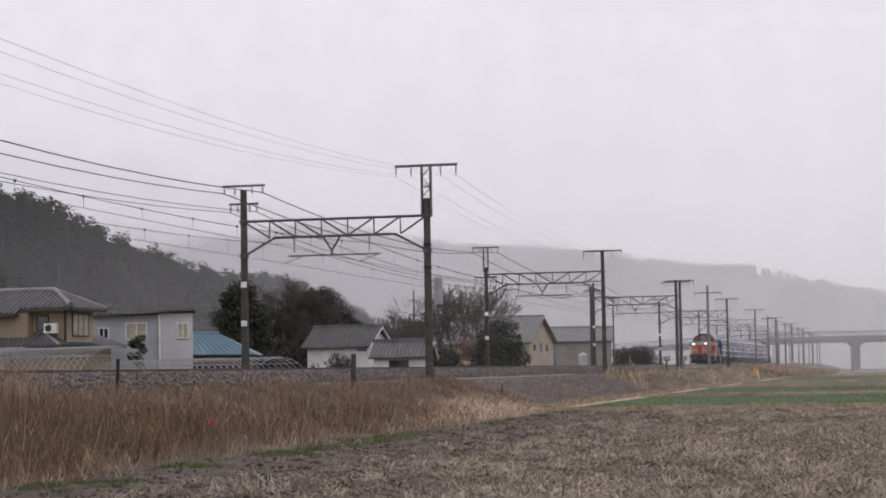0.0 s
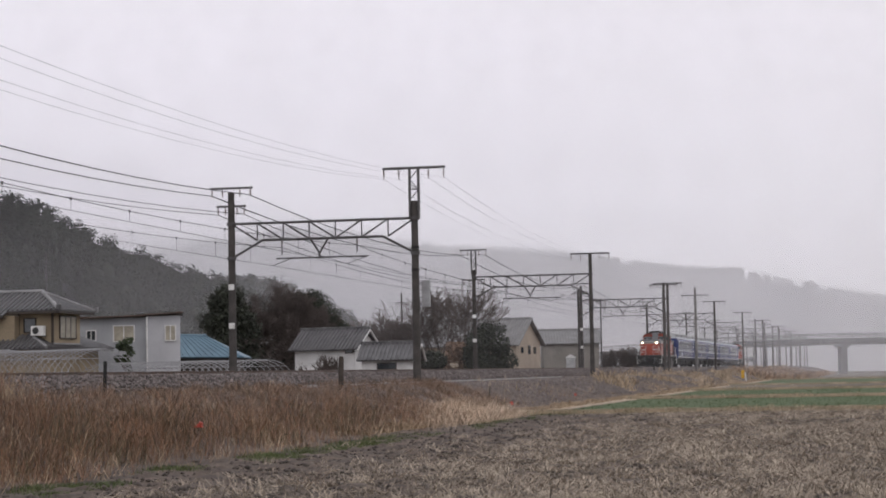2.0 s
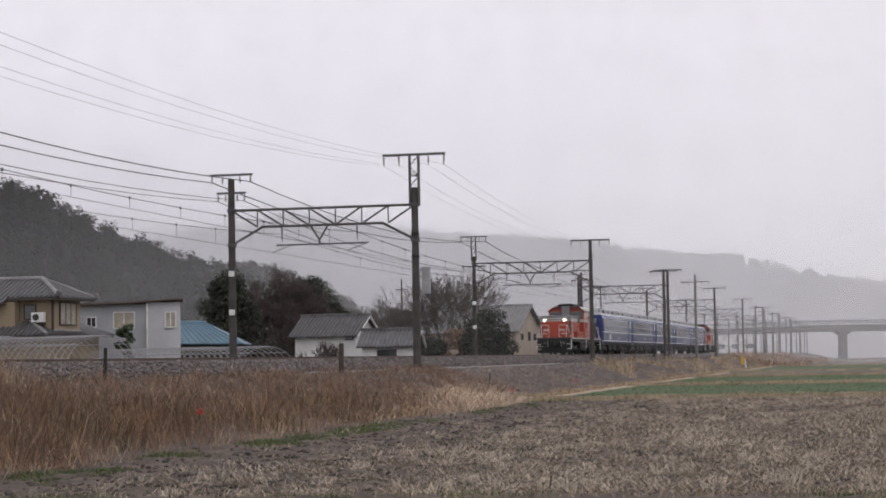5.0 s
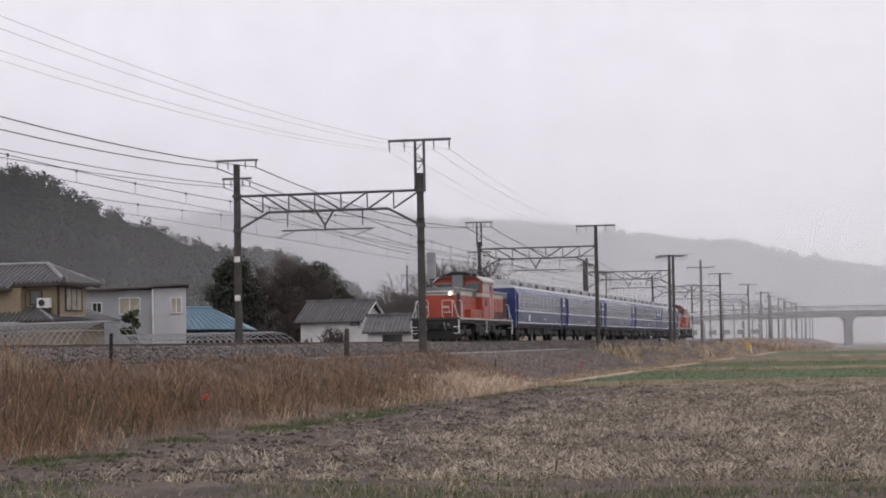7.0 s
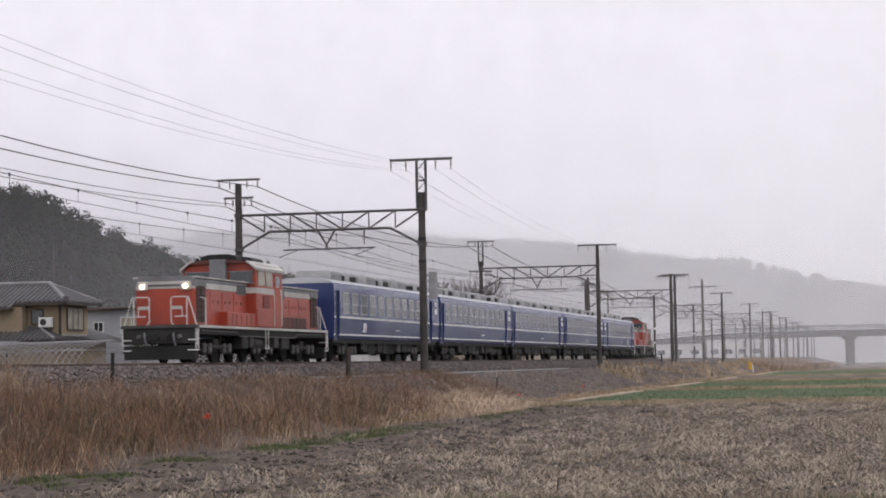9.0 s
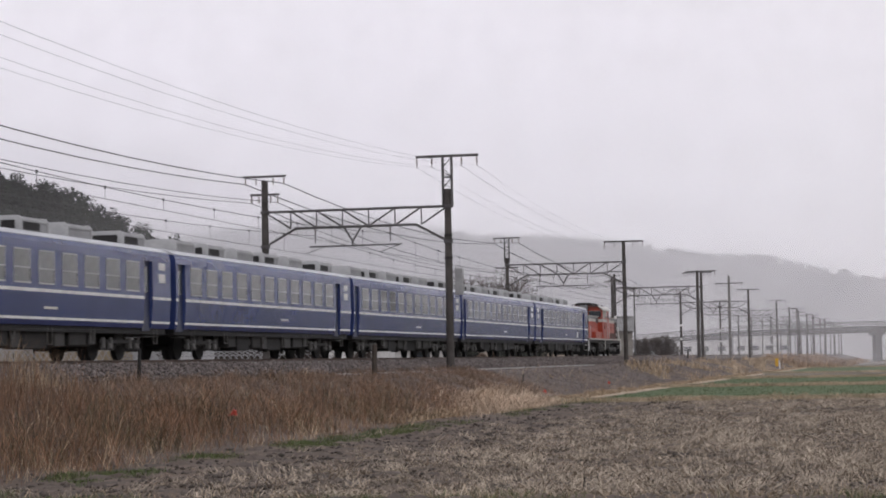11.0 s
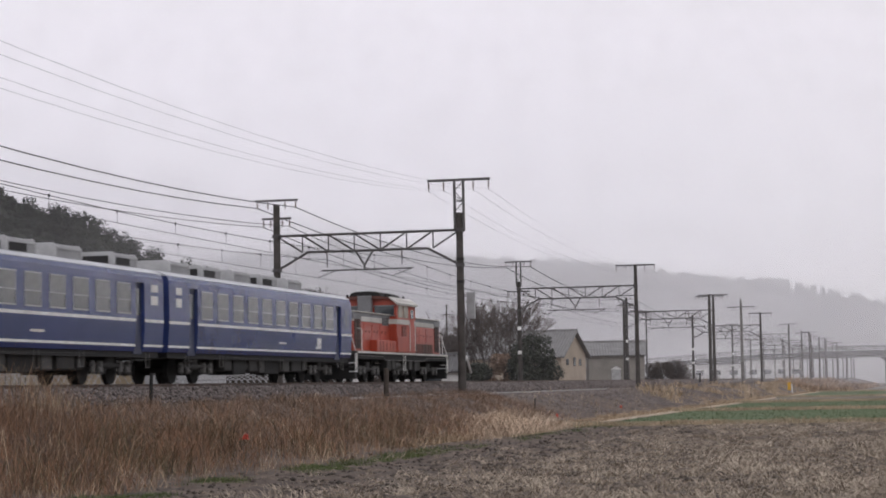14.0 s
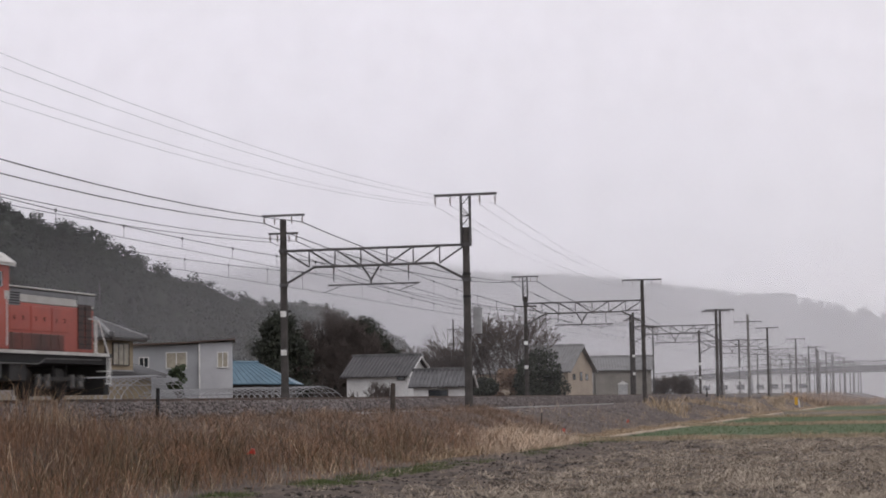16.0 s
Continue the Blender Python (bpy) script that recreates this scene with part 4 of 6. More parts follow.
    for s in (-1, 1):
        bm = bmesh.new()
        pipe(bm, [(s * 1.28, 5.2, 0.9), (s * 1.28, 9.5, 0.86), (s * 1.28, 9.7, 0.55), (s * 1.28, 9.9, 0.86), (s * 1.28, 16.2, 0.9)], 0.022)
        part("air_pipe", bm, SPRING, g)
        for y, z0 in ((2.0, 0.5), (5.3, 0.55), (11.9, 0.45), (14.9, 0.5), (19.9, 0.5)):
            bm = bmesh.new()
            pipe(bm, [(s * 1.3, y, 0.95), (s * 1.3, y, z0), (s * 1.3, y + 0.3, z0), (s * 1.3, y + 0.3, 0.95)], 0.018)
            part("step_iron", bm, SPRING, g)
    for yc in (3.6, 17.7):
        bogie(g, yc, 2.1)
    return g


def company_mark(parent, y):
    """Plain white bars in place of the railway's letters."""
    for s in (-1, 1):
        bm = bmesh.new()
        x0, x1 = s * 1.43 - 0.02, s * 1.43 + 0.02
        box(bm, x0, x1, y + 0.0, y + 0.1, 1.3, 1.72)
        box(bm, x0, x1, y - 0.2, y + 0.0, 1.3, 1.38)
        box(bm, x0, x1, y + 0.16, y + 0.26, 1.3, 1.72)
        box(bm, x0, x1, y + 0.26, y + 0.5, 1.52, 1.72)
        box(bm, x0, x1, y + 0.36, y + 0.46, 1.3, 1.52)
        part("company_mark", bm, WHITE, parent, "white bars of a company mark")


front_loco, rear_loco = loco(True), loco(False)
plain = coach()
train = [(front_loco, -124.5)]
for k in range(5):
    c = plain if k == 0 else coach(True) if k == 4 else copy_thing(plain, pose(0, 0, 0))
    train.append((c, -106.5 + 21.3 * k))
company_mark(train[1][0], 5.2)
company_mark(train[5][0], 16.2)
train.append((rear_loco, 0.0))


# ---- hills and haze sheets ----
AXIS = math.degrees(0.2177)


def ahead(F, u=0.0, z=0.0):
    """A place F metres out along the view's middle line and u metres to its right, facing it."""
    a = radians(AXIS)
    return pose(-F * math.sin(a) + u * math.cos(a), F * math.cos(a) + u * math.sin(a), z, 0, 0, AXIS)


HU = [-200, -140, -77, -73, -69.7, -66.5, -59.8, -53.2, -46.9, -37, -32.7, -23.3, -9.7, 20, 60]
HZ = [60, 46, 26.5, 25, 24.3, 21.2, 18.6, 15.7, 14.8, 15, 13, 9, 4.5, 1.5, 0]


def hill_z(u, v):
    vr = 350 + 2.8 * (u + 77)
    t = np.clip((v - vr + 110) / 110, 0, 1)
    vr = np.maximum(vr, 345)
    t = np.clip((v - vr + 110) / 110, 0, 1)
    return np.interp(u, HU, HZ) * t * t * (3 - 2 * t) - 0.4


hx = sheet("wooded_hill", np.arange(-200, 62, 3.0), np.arange(60, 760, 6.0), lambda X, Y: hill_z(X, Y), HAZEWOOD, "steep dark hill under cedar forest", "hill")
hx.matrix_basis = ahead(0)
# cedar and broadleaf forest
def dome():
    """Unit directions and faces of a coarse ball."""
    bm = bmesh.new()
    bmesh.ops.create_icosphere(bm, subdivisions=2, radius=1)
    bm.verts.index_update()
    v, f = np.array([w.co[:] for w in bm.verts]), np.array([[w.index for w in q.verts] for q in bm.faces])
    bm.free()
    return v, f


BALL, BALLF = dome()


def crowns(name, trees, leaves, leaf, material, label, place):
    """Tree crowns: a lumpy solid heart and many small leaf clumps round its boughs; trees: rows of x, y, z, height, slenderness."""
    V, F, base = [], [], 0
    for x, y, z, h, slim in trees:
        w = h * (0.44 - 0.2 * slim)
        heart = BALL * np.array([w * 0.78, w * 0.78, h * 0.44]) * (0.66 if leaves else 1) * rng.uniform(0.75, 1.15, (len(BALL), 1))
        up = np.clip(heart[:, 2] / (h * 0.44), -1, 1)
        heart[:, :2] *= (1 - slim * 0.62 * np.clip(up * 0.5 + 0.5, 0, 1))[:, None]
        V.append(heart + [x, y, z + h * 0.54])
        F.append(BALLF + base)
        base += len(BALL)
        if not leaves:
            continue
        k = 16
        t = rng.random(k) ** 0.8
        a = rng.uniform(0, 2 * np.pi, k)
        rad = w * np.where(slim > 0.5, 1 - 0.85 * t, np.sqrt(np.clip(1 - (2 * t - 0.85) ** 2 / 1.4, 0.05, 1))) * 0.85
        c = np.stack([rad * np.cos(a), rad * np.sin(a), h * (0.2 + 0.8 * t)], 1)
        pick = rng.integers(0, k, leaves)
        d = rng.normal(0, 1, (leaves, 3))
        d *= (rng.uniform(0.4, 1, leaves) * h * 0.13 / np.linalg.norm(d, axis=1))[:, None]
        p = c[pick] + d * [1, 1, 0.75] + [x, y, z]
        V.append((p[:, None] + rng.uniform(-leaf, leaf, (leaves, 3, 3))).reshape(-1, 3))
        F.append(np.arange(leaves * 3).reshape(-1, 3) + base)
        base += leaves * 3
    ob = cloud(name, np.concatenate(V), np.concatenate(F), material, label, "forest")
    ob.matrix_basis = place


trees = []
for u in rng.uniform(-112, 15, 1250):
    vr = max(350 + 2.8 * (u + 77), 345)
    v = vr - 105 * rng.random() ** 1.3 + 12
    trees.append((u, v, float(hill_z(u, v)), rng.uniform(5.5, 10.5) * (1 if u < -20 else 0.8), 0.9 if rng.random() < 0.4 else 0.15))
crowns("hill_forest", trees, 620, 0.34, CEDAR, "dark cedar and bare broadleaf forest on the hillside", ahead(0))


def ridge(name, F, us, zs, depth, label, jag, wooded=True):
    u = np.arange(us[0], us[-1], 4.0)
    z = np.interp(u, us, zs)
    rows = []
    for k, t in enumerate((0, 0.25, 0.5, 0.75, 0.9, 1.0)):
        w = (1 - (1 - t) ** 2)
        rows.append(np.stack([u, F - depth * (1 - t) + 0 * u, z * w + jag * 2 * np.sin(u * 0.05 + k * 1.3) * t], 1))
    rows.append(np.stack([u, F + 60 + 0 * u, z * 0 - 5], 1))
    v = np.concatenate(rows)
    m = len(u)
    a = np.arange(len(v)).reshape(-1, m)
    f = np.stack([a[:-1, :-1], a[:-1, 1:], a[1:, 1:], a[1:, :-1]], -1).reshape(-1, 4)
    ob = cloud(name, v, f, HAZEWOOD, label, "hill", "structure")
    ob.matrix_basis = ahead(0)
    if not wooded:
        return
    # crowns of the far wood, thickest along the top
    n = 1700
    uu, tt = rng.uniform(max(us[0], -330), min(us[-1], 330), n), rng.random(n) ** 0.45
    zz = np.interp(uu, us, zs) * (1 - (1 - tt) ** 2)
    crowns("far_wood", np.stack([uu, F - depth * (1 - tt) - 2, zz - 2.8, rng.uniform(4.0, 8.8, n), rng.uniform(0, 0.7, n)], 1), 0, 0, CEDAR, "misty tree crowns along the far slope", ahead(0))


ridge("far_ridge", 1200, [-700, -300, -129, -75, -28, 5, 39, 73, 107, 140, 160, 184, 207, 234, 264, 420, 700], [20, 45, 77, 85, 78, 71, 70, 67.5, 61.5, 57, 57, 51, 44.5, 39.5, 37.5, 36, 35], 420,
      "long wooded ridge fading into mist", 0.9)
ridge("far_mountain", 1600, [-900, -352, -285, -217, -172, -100, 40, 200], [230, 191, 179, 164, 147, 128, 90, 60], 350, "high misty mountain almost lost in cloud", 1.2, False)

# upright sheets imitating distance haze, whiteness and cover set for each distance
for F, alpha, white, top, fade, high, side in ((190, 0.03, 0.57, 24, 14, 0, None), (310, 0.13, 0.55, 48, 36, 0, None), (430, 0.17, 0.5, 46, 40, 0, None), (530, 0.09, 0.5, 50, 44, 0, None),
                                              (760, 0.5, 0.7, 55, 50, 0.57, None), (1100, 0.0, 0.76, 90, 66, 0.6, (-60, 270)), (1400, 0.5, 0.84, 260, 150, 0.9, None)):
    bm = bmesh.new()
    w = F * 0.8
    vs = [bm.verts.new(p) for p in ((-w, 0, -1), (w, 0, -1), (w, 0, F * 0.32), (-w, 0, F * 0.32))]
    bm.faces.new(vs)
    ob = tagged(new("haze_sheet", done("haze_sheet", bm, mist("mist", alpha, white, top, fade, high, side))), "flat see-through white sheet standing in for distance haze", "mist", "", "stuff")
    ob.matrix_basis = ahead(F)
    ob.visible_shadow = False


# ---- houses behind the railway ----
def slab(bm, a, b, c, d, ribs, t=0.1, r=0.075):
    """A roof slope: eave a-b, ridge d-c, with raised tile ribs running down it."""
    a, b, c, d = map(Vector, (a, b, c, d))
    nrm = (b - a).cross(d - a).normalized()
    if nrm.z < 0:
        nrm = -nrm
    lo, hi = [bm.verts.new(p) for p in (a, b, c, d)], [bm.verts.new(p + nrm * t) for p in (a, b, c, d)]
    fs = [bm.faces.new(lo), bm.faces.new(hi)] + [bm.faces.new((lo[i], lo[(i + 1) % 4], hi[(i + 1) % 4], hi[i])) for i in range(4)]
    bmesh.ops.recalc_face_normals(bm, faces=fs)
    return [(a.lerp(b, (k + 0.5) / ribs) + nrm * (t + r * 0.5), d.lerp(c, (k + 0.5) / ribs) + nrm * (t + r * 0.5), r) for k in range(ribs)] if ribs > 4 else []


def rib_mesh(material, store={}):
    if material.name not in store:
        bm = bmesh.new()
        tube(bm, (0, 0, 0), (0, 0, 1), 1, 1, 6)
        store[material.name] = done("tile_rib", bm, material)
    return store[material.name]


def ribbed(parent, lines, material, name="tile_rib"):
    """Raised ribs along the lines, each a piece of the roof."""
    for p, q, r in lines:
        d = q - p
        shared(name, rib_mesh(material), parent, Matrix.Translation(p) @ d.to_track_quat("Z", "Y").to_matrix().to_4x4() @ Matrix.Diagonal((r, r, d.length, 1)))


def window(parent, u0, u1, z0, z1, v, pane=GLASS, frame_m=ALU, bars=1, m=None):
    bm = bmesh.new()
    w = 0.06
    box(bm, u0 - w, u1 + w, v - 0.06, v + 0.04, z0 - w, z0)
    box(bm, u0 - w, u1 + w, v - 0.06, v + 0.04, z1, z1 + w)
    for u in (u0 - w, u1):
        box(bm, u, u + w, v - 0.06, v + 0.04, z0, z1)
    for k in range(bars):
        c = u0 + (u1 - u0) * (k + 1) / (bars + 1)
        box(bm, c - 0.025, c + 0.025, v - 0.05, v + 0.04, z0, z1)
    wi = part("window", bm, frame_m, parent, m=m)
    for k in range(bars + 1):
        bm = bmesh.new()
        d = (u1 - u0) / (bars + 1)
        box(bm, u0 + d * k, u0 + d * (k + 1), v - 0.03, v - 0.01, z0, z1)
        part("pane", bm, pane, wi)


def gable_house(label, m, L, W, z0, eave, ridge_z, wall, roof, over=0.45, ribs=20, wins=(), category="house"):
    """Front right corner at the origin; the ridge runs along x."""
    g = thing("house", label, category, m)
    bm = bmesh.new()
    prism(bm, [(0, z0), (W, z0), (W, eave), (W / 2, ridge_z - 0.12), (0, eave)], -L, 0)
    bmesh.ops.transform(bm, matrix=Matrix(((0, 1, 0, 0), (1, 0, 0, 0), (0, 0, 1, 0), (0, 0, 0, 1))), verts=bm.verts)
    bmesh.ops.recalc_face_normals(bm, faces=bm.faces)
    part("wall", bm, wall, g)
    k = over * (ridge_z - eave) / (W / 2)
    for s in (0, 1):
        bm = bmesh.new()
        y0, y1 = (-over, W / 2) if s == 0 else (W + over, W / 2)
        ln = slab(bm, (-L - over, y0, eave - k), (over, y0, eave - k), (over, y1, ridge_z), (-L - over, y1, ridge_z), ribs if s == 0 else 0)
        ribbed(part("roof", bm, roof, g), ln, roof)
    bm = bmesh.new()
    box(bm, -L - over - 0.05, over + 0.05, W / 2 - 0.16, W / 2 + 0.16, ridge_z + 0.02, ridge_z + 0.3, 0.04)
    part("ridge_cap", bm, roof, g)
    for s in (0, 1):
        bm = bmesh.new()
        y0 = -over if s == 0 else W + over
        tube(bm, (over - 0.03, y0, eave - k), (over - 0.03, W / 2, ridge_z), 0.09, n=6)
        part("barge_board", bm, roof if wall is not PLASTER else PLASTER, g)
    for w in wins:
        window(g, *w)
    return g


# two-storey house with ochre walls, in line with the railway; the origin is its near corner
CORNER = Matrix.Translation(ahead(118, -22.2).translation)
SIDE = pose(0, 0, 0, 0, 0, 90)
h = thing("house", "two-storey ochre plastered house with grey tiled hip roof", "house", CORNER)
bm = bmesh.new()
box(bm, -2.1, 0, 0, 4.1, 3.6, 5.86)
box(bm, -10.5, -2.1, -0.7, 4.1, 3.6, 5.7)
part("upper_wall", bm, MUD, h, "ochre plaster upper storey")
bm = bmesh.new()
box(bm, -10.5, -0.35, -0.9, 7.9, 0, 3.75)
part("lower_wall", bm, MUD, h)
for x in (-2.1, 0):
    bm = bmesh.new()
    box(bm, x - 0.1, x + 0.02, -0.02, 0.1, 3.7, 5.84)
    part("corner_post", bm, DARKWOOD, h)
bm = bmesh.new()
slab(bm, (-2.6, -0.7, 5.9), (0.65, -0.7, 5.9), (-1.55, 2.1, 7.02), (-2.6, 2.1, 7.02), 1)
slab(bm, (-9.8, -1.4, 5.62), (-2.55, -1.4, 5.62), (-2.55, 2.1, 7.02), (-6.4, 2.1, 7.02), 1)
ln = []
for k in range(35):
    x = 0.5 - 0.3 * k
    y0, z0 = (-1.4, 5.62) if x < -2.58 else (-0.7, 5.9)
    t = (0.65 - x) / 2.2 if x > -1.55 else (x + 9.8) / 3.4 if x < -6.4 else 1
    ln.append((Vector((x, y0 - 0.04, z0 + 0.12)), Vector((x, y0 + (2.06 - y0) * t, z0 + (7.02 - z0) * t + 0.12)), 0.075))
slab(bm, (0.65, 4.8, 5.9), (0.65, -0.7, 5.9), (-1.55, 2.1, 7.02), (-1.56, 2.11, 7.02), 1)
slab(bm, (0.65, 4.8, 5.9), (-9.8, 4.8, 5.9), (-6.4, 2.1, 7.02), (-1.55, 2.1, 7.02), 4)
slab(bm, (-9.8, 4.8, 5.9), (-9.8, -1.4, 5.62), (-6.4, 2.1, 7.02), (-6.41, 2.11, 7.02), 1)
for k in range(18):
    t = (k + 0.5) / 18
    e = min(t, 1 - t) * 2
    p = Vector((0.65, -0.7 + 5.5 * t, 6.0))
    ln.append((p, p + Vector((-2.2 * e, 0, 1.12 * e)), 0.075))
rf = part("roof", bm, TILE, h, "grey ribbed tile hip roof")
ribbed(rf, ln, TILE)
# ridge tiles in a paler colour, which paints the highlight along the hips
for p, q, r in (((0.66, -0.72, 6.06), (-1.55, 2.1, 7.18), 0.13), ((-6.4, 2.1, 7.2), (-1.5, 2.1, 7.2), 0.13), ((0.66, 4.8, 6.06), (-1.55, 2.1, 7.18), 0.11)):
    bm = bmesh.new()
    tube(bm, p, q, r, n=8)
    part("highlit_ridge_tile", bm, PALETILE, rf)
for p in ((0.72, -0.8, 6.06), (0.72, 4.86, 6.06)):
    bm = bmesh.new()
    box(bm, p[0] - 0.14, p[0] + 0.14, p[1] - 0.14, p[1] + 0.14, p[2] - 0.1, p[2] + 0.24, 0.04)
    part("ridge_end_tile", bm, TILE, rf)
for x0, x1, y0, y1, z in ((-2.6, 0.62, -0.72, -0.62, 5.78), (-9.8, -2.6, -1.42, -1.32, 5.5), (0.56, 0.66, -0.62, 4.8, 5.78)):
    bm = bmesh.new()
    box(bm, x0, x1, y0, y1, z, z + 0.13, 0.02)
    part("eave_gutter", bm, DARKWOOD, h)
for x0, x1, y0, y1, z in ((-2.6, 0.55, -0.62, 0.0, 5.84), (0.0, 0.55, 0.0, 4.7, 5.84), (-9.6, -2.6, -1.3, -0.7, 5.56)):
    bm = bmesh.new()
    box(bm, x0, x1, y0, y1, z, z + 0.04)
    part("soffit", bm, DARKWOOD, h)
bm = bmesh.new()
slab(bm, (-10.8, -1.75, 3.66), (0.35, -1.75, 3.66), (-1.5, 0.1, 4.5), (-10.8, 0.1, 4.5), 1)
ln = []
for k in range(36):
    x = 0.2 - 0.3 * k
    t = min(1, (0.35 - x) / 1.85)
    ln.append((Vector((x, -1.79, 3.78)), Vector((x, -1.75 + 1.85 * t, 3.78 + 0.84 * t)), 0.075))
ln += slab(bm, (0.35, 8.7, 3.66), (0.35, -1.75, 3.66), (-1.5, 0.1, 4.5), (-1.5, 6.9, 4.5), 34)
lr = part("lower_roof", bm, TILE, h, "grey tiled skirt roof")
ribbed(lr, ln, TILE)
# skirt roof ridges carry the same painted highlight in their pale colour
for p, q in (((0.36, -1.77, 3.8), (-1.5, 0.1, 4.62)), ((0.36, 8.7, 3.8), (-1.5, 6.9, 4.62)), ((-0.02, 0.0, 4.0), (-0.02, 4.1, 4.0))):
    bm = bmesh.new()
    tube(bm, p, q, 0.1, n=8)
    part("highlit_ridge_tile", bm, PALETILE, lr)
window(h, 0.95, 3.3, 4.4, 5.65, -0.03, BLIND, DARKWOOD, 2, SIDE)
window(h, -1.75, -1.1, 4.75, 5.5, -0.03, GLASS, DARKWOOD, 0)
for u0, u1 in ((-9.5, -7.0), (-5.5, -3.0)):
    window(h, u0, u1, 1.4, 3.2, -0.93, BLIND, DARKWOOD, 1)
ac = thing("air_conditioner", "white outdoor air conditioner on a wall bracket", "air conditioner", CORNER)
bm = bmesh.new()
box(bm, -1.15, -0.35, -0.55, -0.22, 4.5, 5.08, 0.03)
body = part("casing", bm, WHITE, ac)
bm = bmesh.new()
tube(bm, (-0.85, -0.57, 4.8), (-0.85, -0.54, 4.8), 0.2, n=18)
part("fan_grille", bm, UNDERBOX, body)
for u in (-1.05, -0.45):
    bm = bmesh.new()
    box(bm, u - 0.02, u + 0.02, -0.55, 0.0, 4.44, 4.5)
    tube(bm, (u, -0.5, 4.46), (u, -0.01, 4.12), 0.02, n=6)
    part("bracket", bm, STEEL, ac)
an = thing("tv_antenna", "thin rooftop television aerial mast", "antenna", ahead(120.5))
bm = bmesh.new()
tube(bm, (-23.05, 0, 7.0), (-23.05, 0, 9.6), 0.035, n=6)
part("mast", bm, STEEL, an)
for z, w in ((8.9, 0.8), (8.3, 0.6)):
    bm = bmesh.new()
    tube(bm, (-23.05 - w, 0, z), (-23.05 + w * 0.3, 0, z), 0.02, n=5)
    for k in range(6):
        tube(bm, (-23.05 - w + k * 0.2, -0.25, z), (-23.05 - w + k * 0.2, 0.25, z), 0.01, n=4)
    part("aerial", bm, STEEL, an)

# grey sheet-clad house
h = thing("house", "grey sheet-metal clad house with a flat shed roof", "house", ahead(128))
bm = bmesh.new()
box(bm, -23.6, -18.1, 0.25, 7, 0, 5.78)
part("wall", bm, SHEET, h)
bm = bmesh.new()
vs = [(-18.12, 0.0), (-15.98, -0.2), (-16.9, 6.5), (-18.9, 7)]
a = [bm.verts.new((x, y, 0)) for x, y in vs]
b = [bm.verts.new((x, y, 5.86)) for x, y in vs]
for i in range(4):
    bm.faces.new((a[i], a[(i + 1) % 4], b[(i + 1) % 4], b[i]))
bm.faces.new(b)
bmesh.ops.recalc_face_normals(bm, faces=bm.faces)
part("end_wall", bm, LIGHTSHEET, h, "paler painted end wall")
bm = bmesh.new()
slab(bm, (-24, -0.25, 5.72), (-18.1, -0.25, 5.86), (-18.8, 7.4, 6.0), (-24, 7.4, 5.95), 0, 0.1, 0.03)
slab(bm, (-18.2, -0.35, 5.9), (-15.75, -0.6, 6.0), (-16.7, 7.2, 6.05), (-18.8, 7.4, 6.0), 0, 0.1, 0.03)
part("roof", bm, RUST, h, "rusty brown metal roof edge")
bm = bmesh.new()
tube(bm, (-18.1, -0.14, 0.5), (-18.1, -0.14, 5.8), 0.055, n=8)
part("downpipe", bm, WHITE, h)
window(h, -20.24, -18.99, 4.3, 5.25, 0.22, BLIND, WHITE, 1)
window(h, -21.96, -21.43, 4.4, 4.97, 0.22, GLASS, WHITE, 1)
window(h, -16.9, -16.3, 4.3, 5.2, -0.19, BLIND, WHITE, 1)

# shed with a blue roof
h = thing("shed", "low wooden shed with a faded blue sheet roof", "shed", ahead(140))
bm = bmesh.new()
box(bm, -19.5, -13.6, 0.3, 5, 0, 3.3)
part("wall", bm, DARKWOOD, h)
bm = bmesh.new()
ln = slab(bm, (-20, -0.3, 3.3), (-13.1, -0.3, 3.2), (-16.0, 2.7, 4.75), (-20, 2.7, 4.85), 16, 0.08, 0.035)
slab(bm, (-13.1, 5.6, 3.2), (-13.1, -0.3, 3.2), (-16.0, 2.7, 4.75), (-16.02, 2.71, 4.75), 1, 0.08, 0.03)
slab(bm, (-13.1, 5.6, 3.2), (-20, 5.6, 3.3), (-20, 2.7, 4.85), (-16.0, 2.7, 4.75), 4, 0.08, 0.03)
rf = part("roof", bm, BLUEROOF, h, "faded blue corrugated roof")
ribbed(rf, ln, BLUEROOF, "sheet_seam")
bm = bmesh.new()
tube(bm, (-20, 2.7, 4.95), (-16, 2.7, 4.85), 0.1, n=8)
part("ridge_cap", bm, BLUEROOF, rf)

gable_house("white plastered storehouse with ribbed grey tile roof", ahead(170, -6.55) @ pose(0, 0, 0, 0, 0, -24), 5.7, 4.2, 0, 4.25, 5.7, PLASTER, TILE, 0.45, 19,
            [(-0.85, -0.2, 3.75, 4.12, -0.01, GLASS, DARKWOOD, 0)], "storehouse")
gable_house("low outbuilding with sagging grey tile roof and pale wall", ahead(163, -1.6) @ pose(0, 0, 0, 0, 0, -8), 4.2, 4.4, 0, 3.15, 4.3, PLASTER, TILE, 0.4, 15,
            [(-2.9, -1.4, 2.3, 2.75, -0.01, GLASS, DARKWOOD, 0)], "outbuilding")
gable_house("beige gabled farmhouse with grey roof and small windows", ahead(225, 9.35) @ pose(0, 0, 0, 0, 0, -26), 13.5, 6.9, 0, 5.15, 7.75, PINKWALL, PALETILE, 0.5, 40, (), "farmhouse")
gable_house("grey-walled shed with a pale tiled roof", ahead(260, 21.5), 7.2, 6.5, 0, 5.5, 7.1, GREYWALL, PALETILE, 0.4, 22, (), "shed")
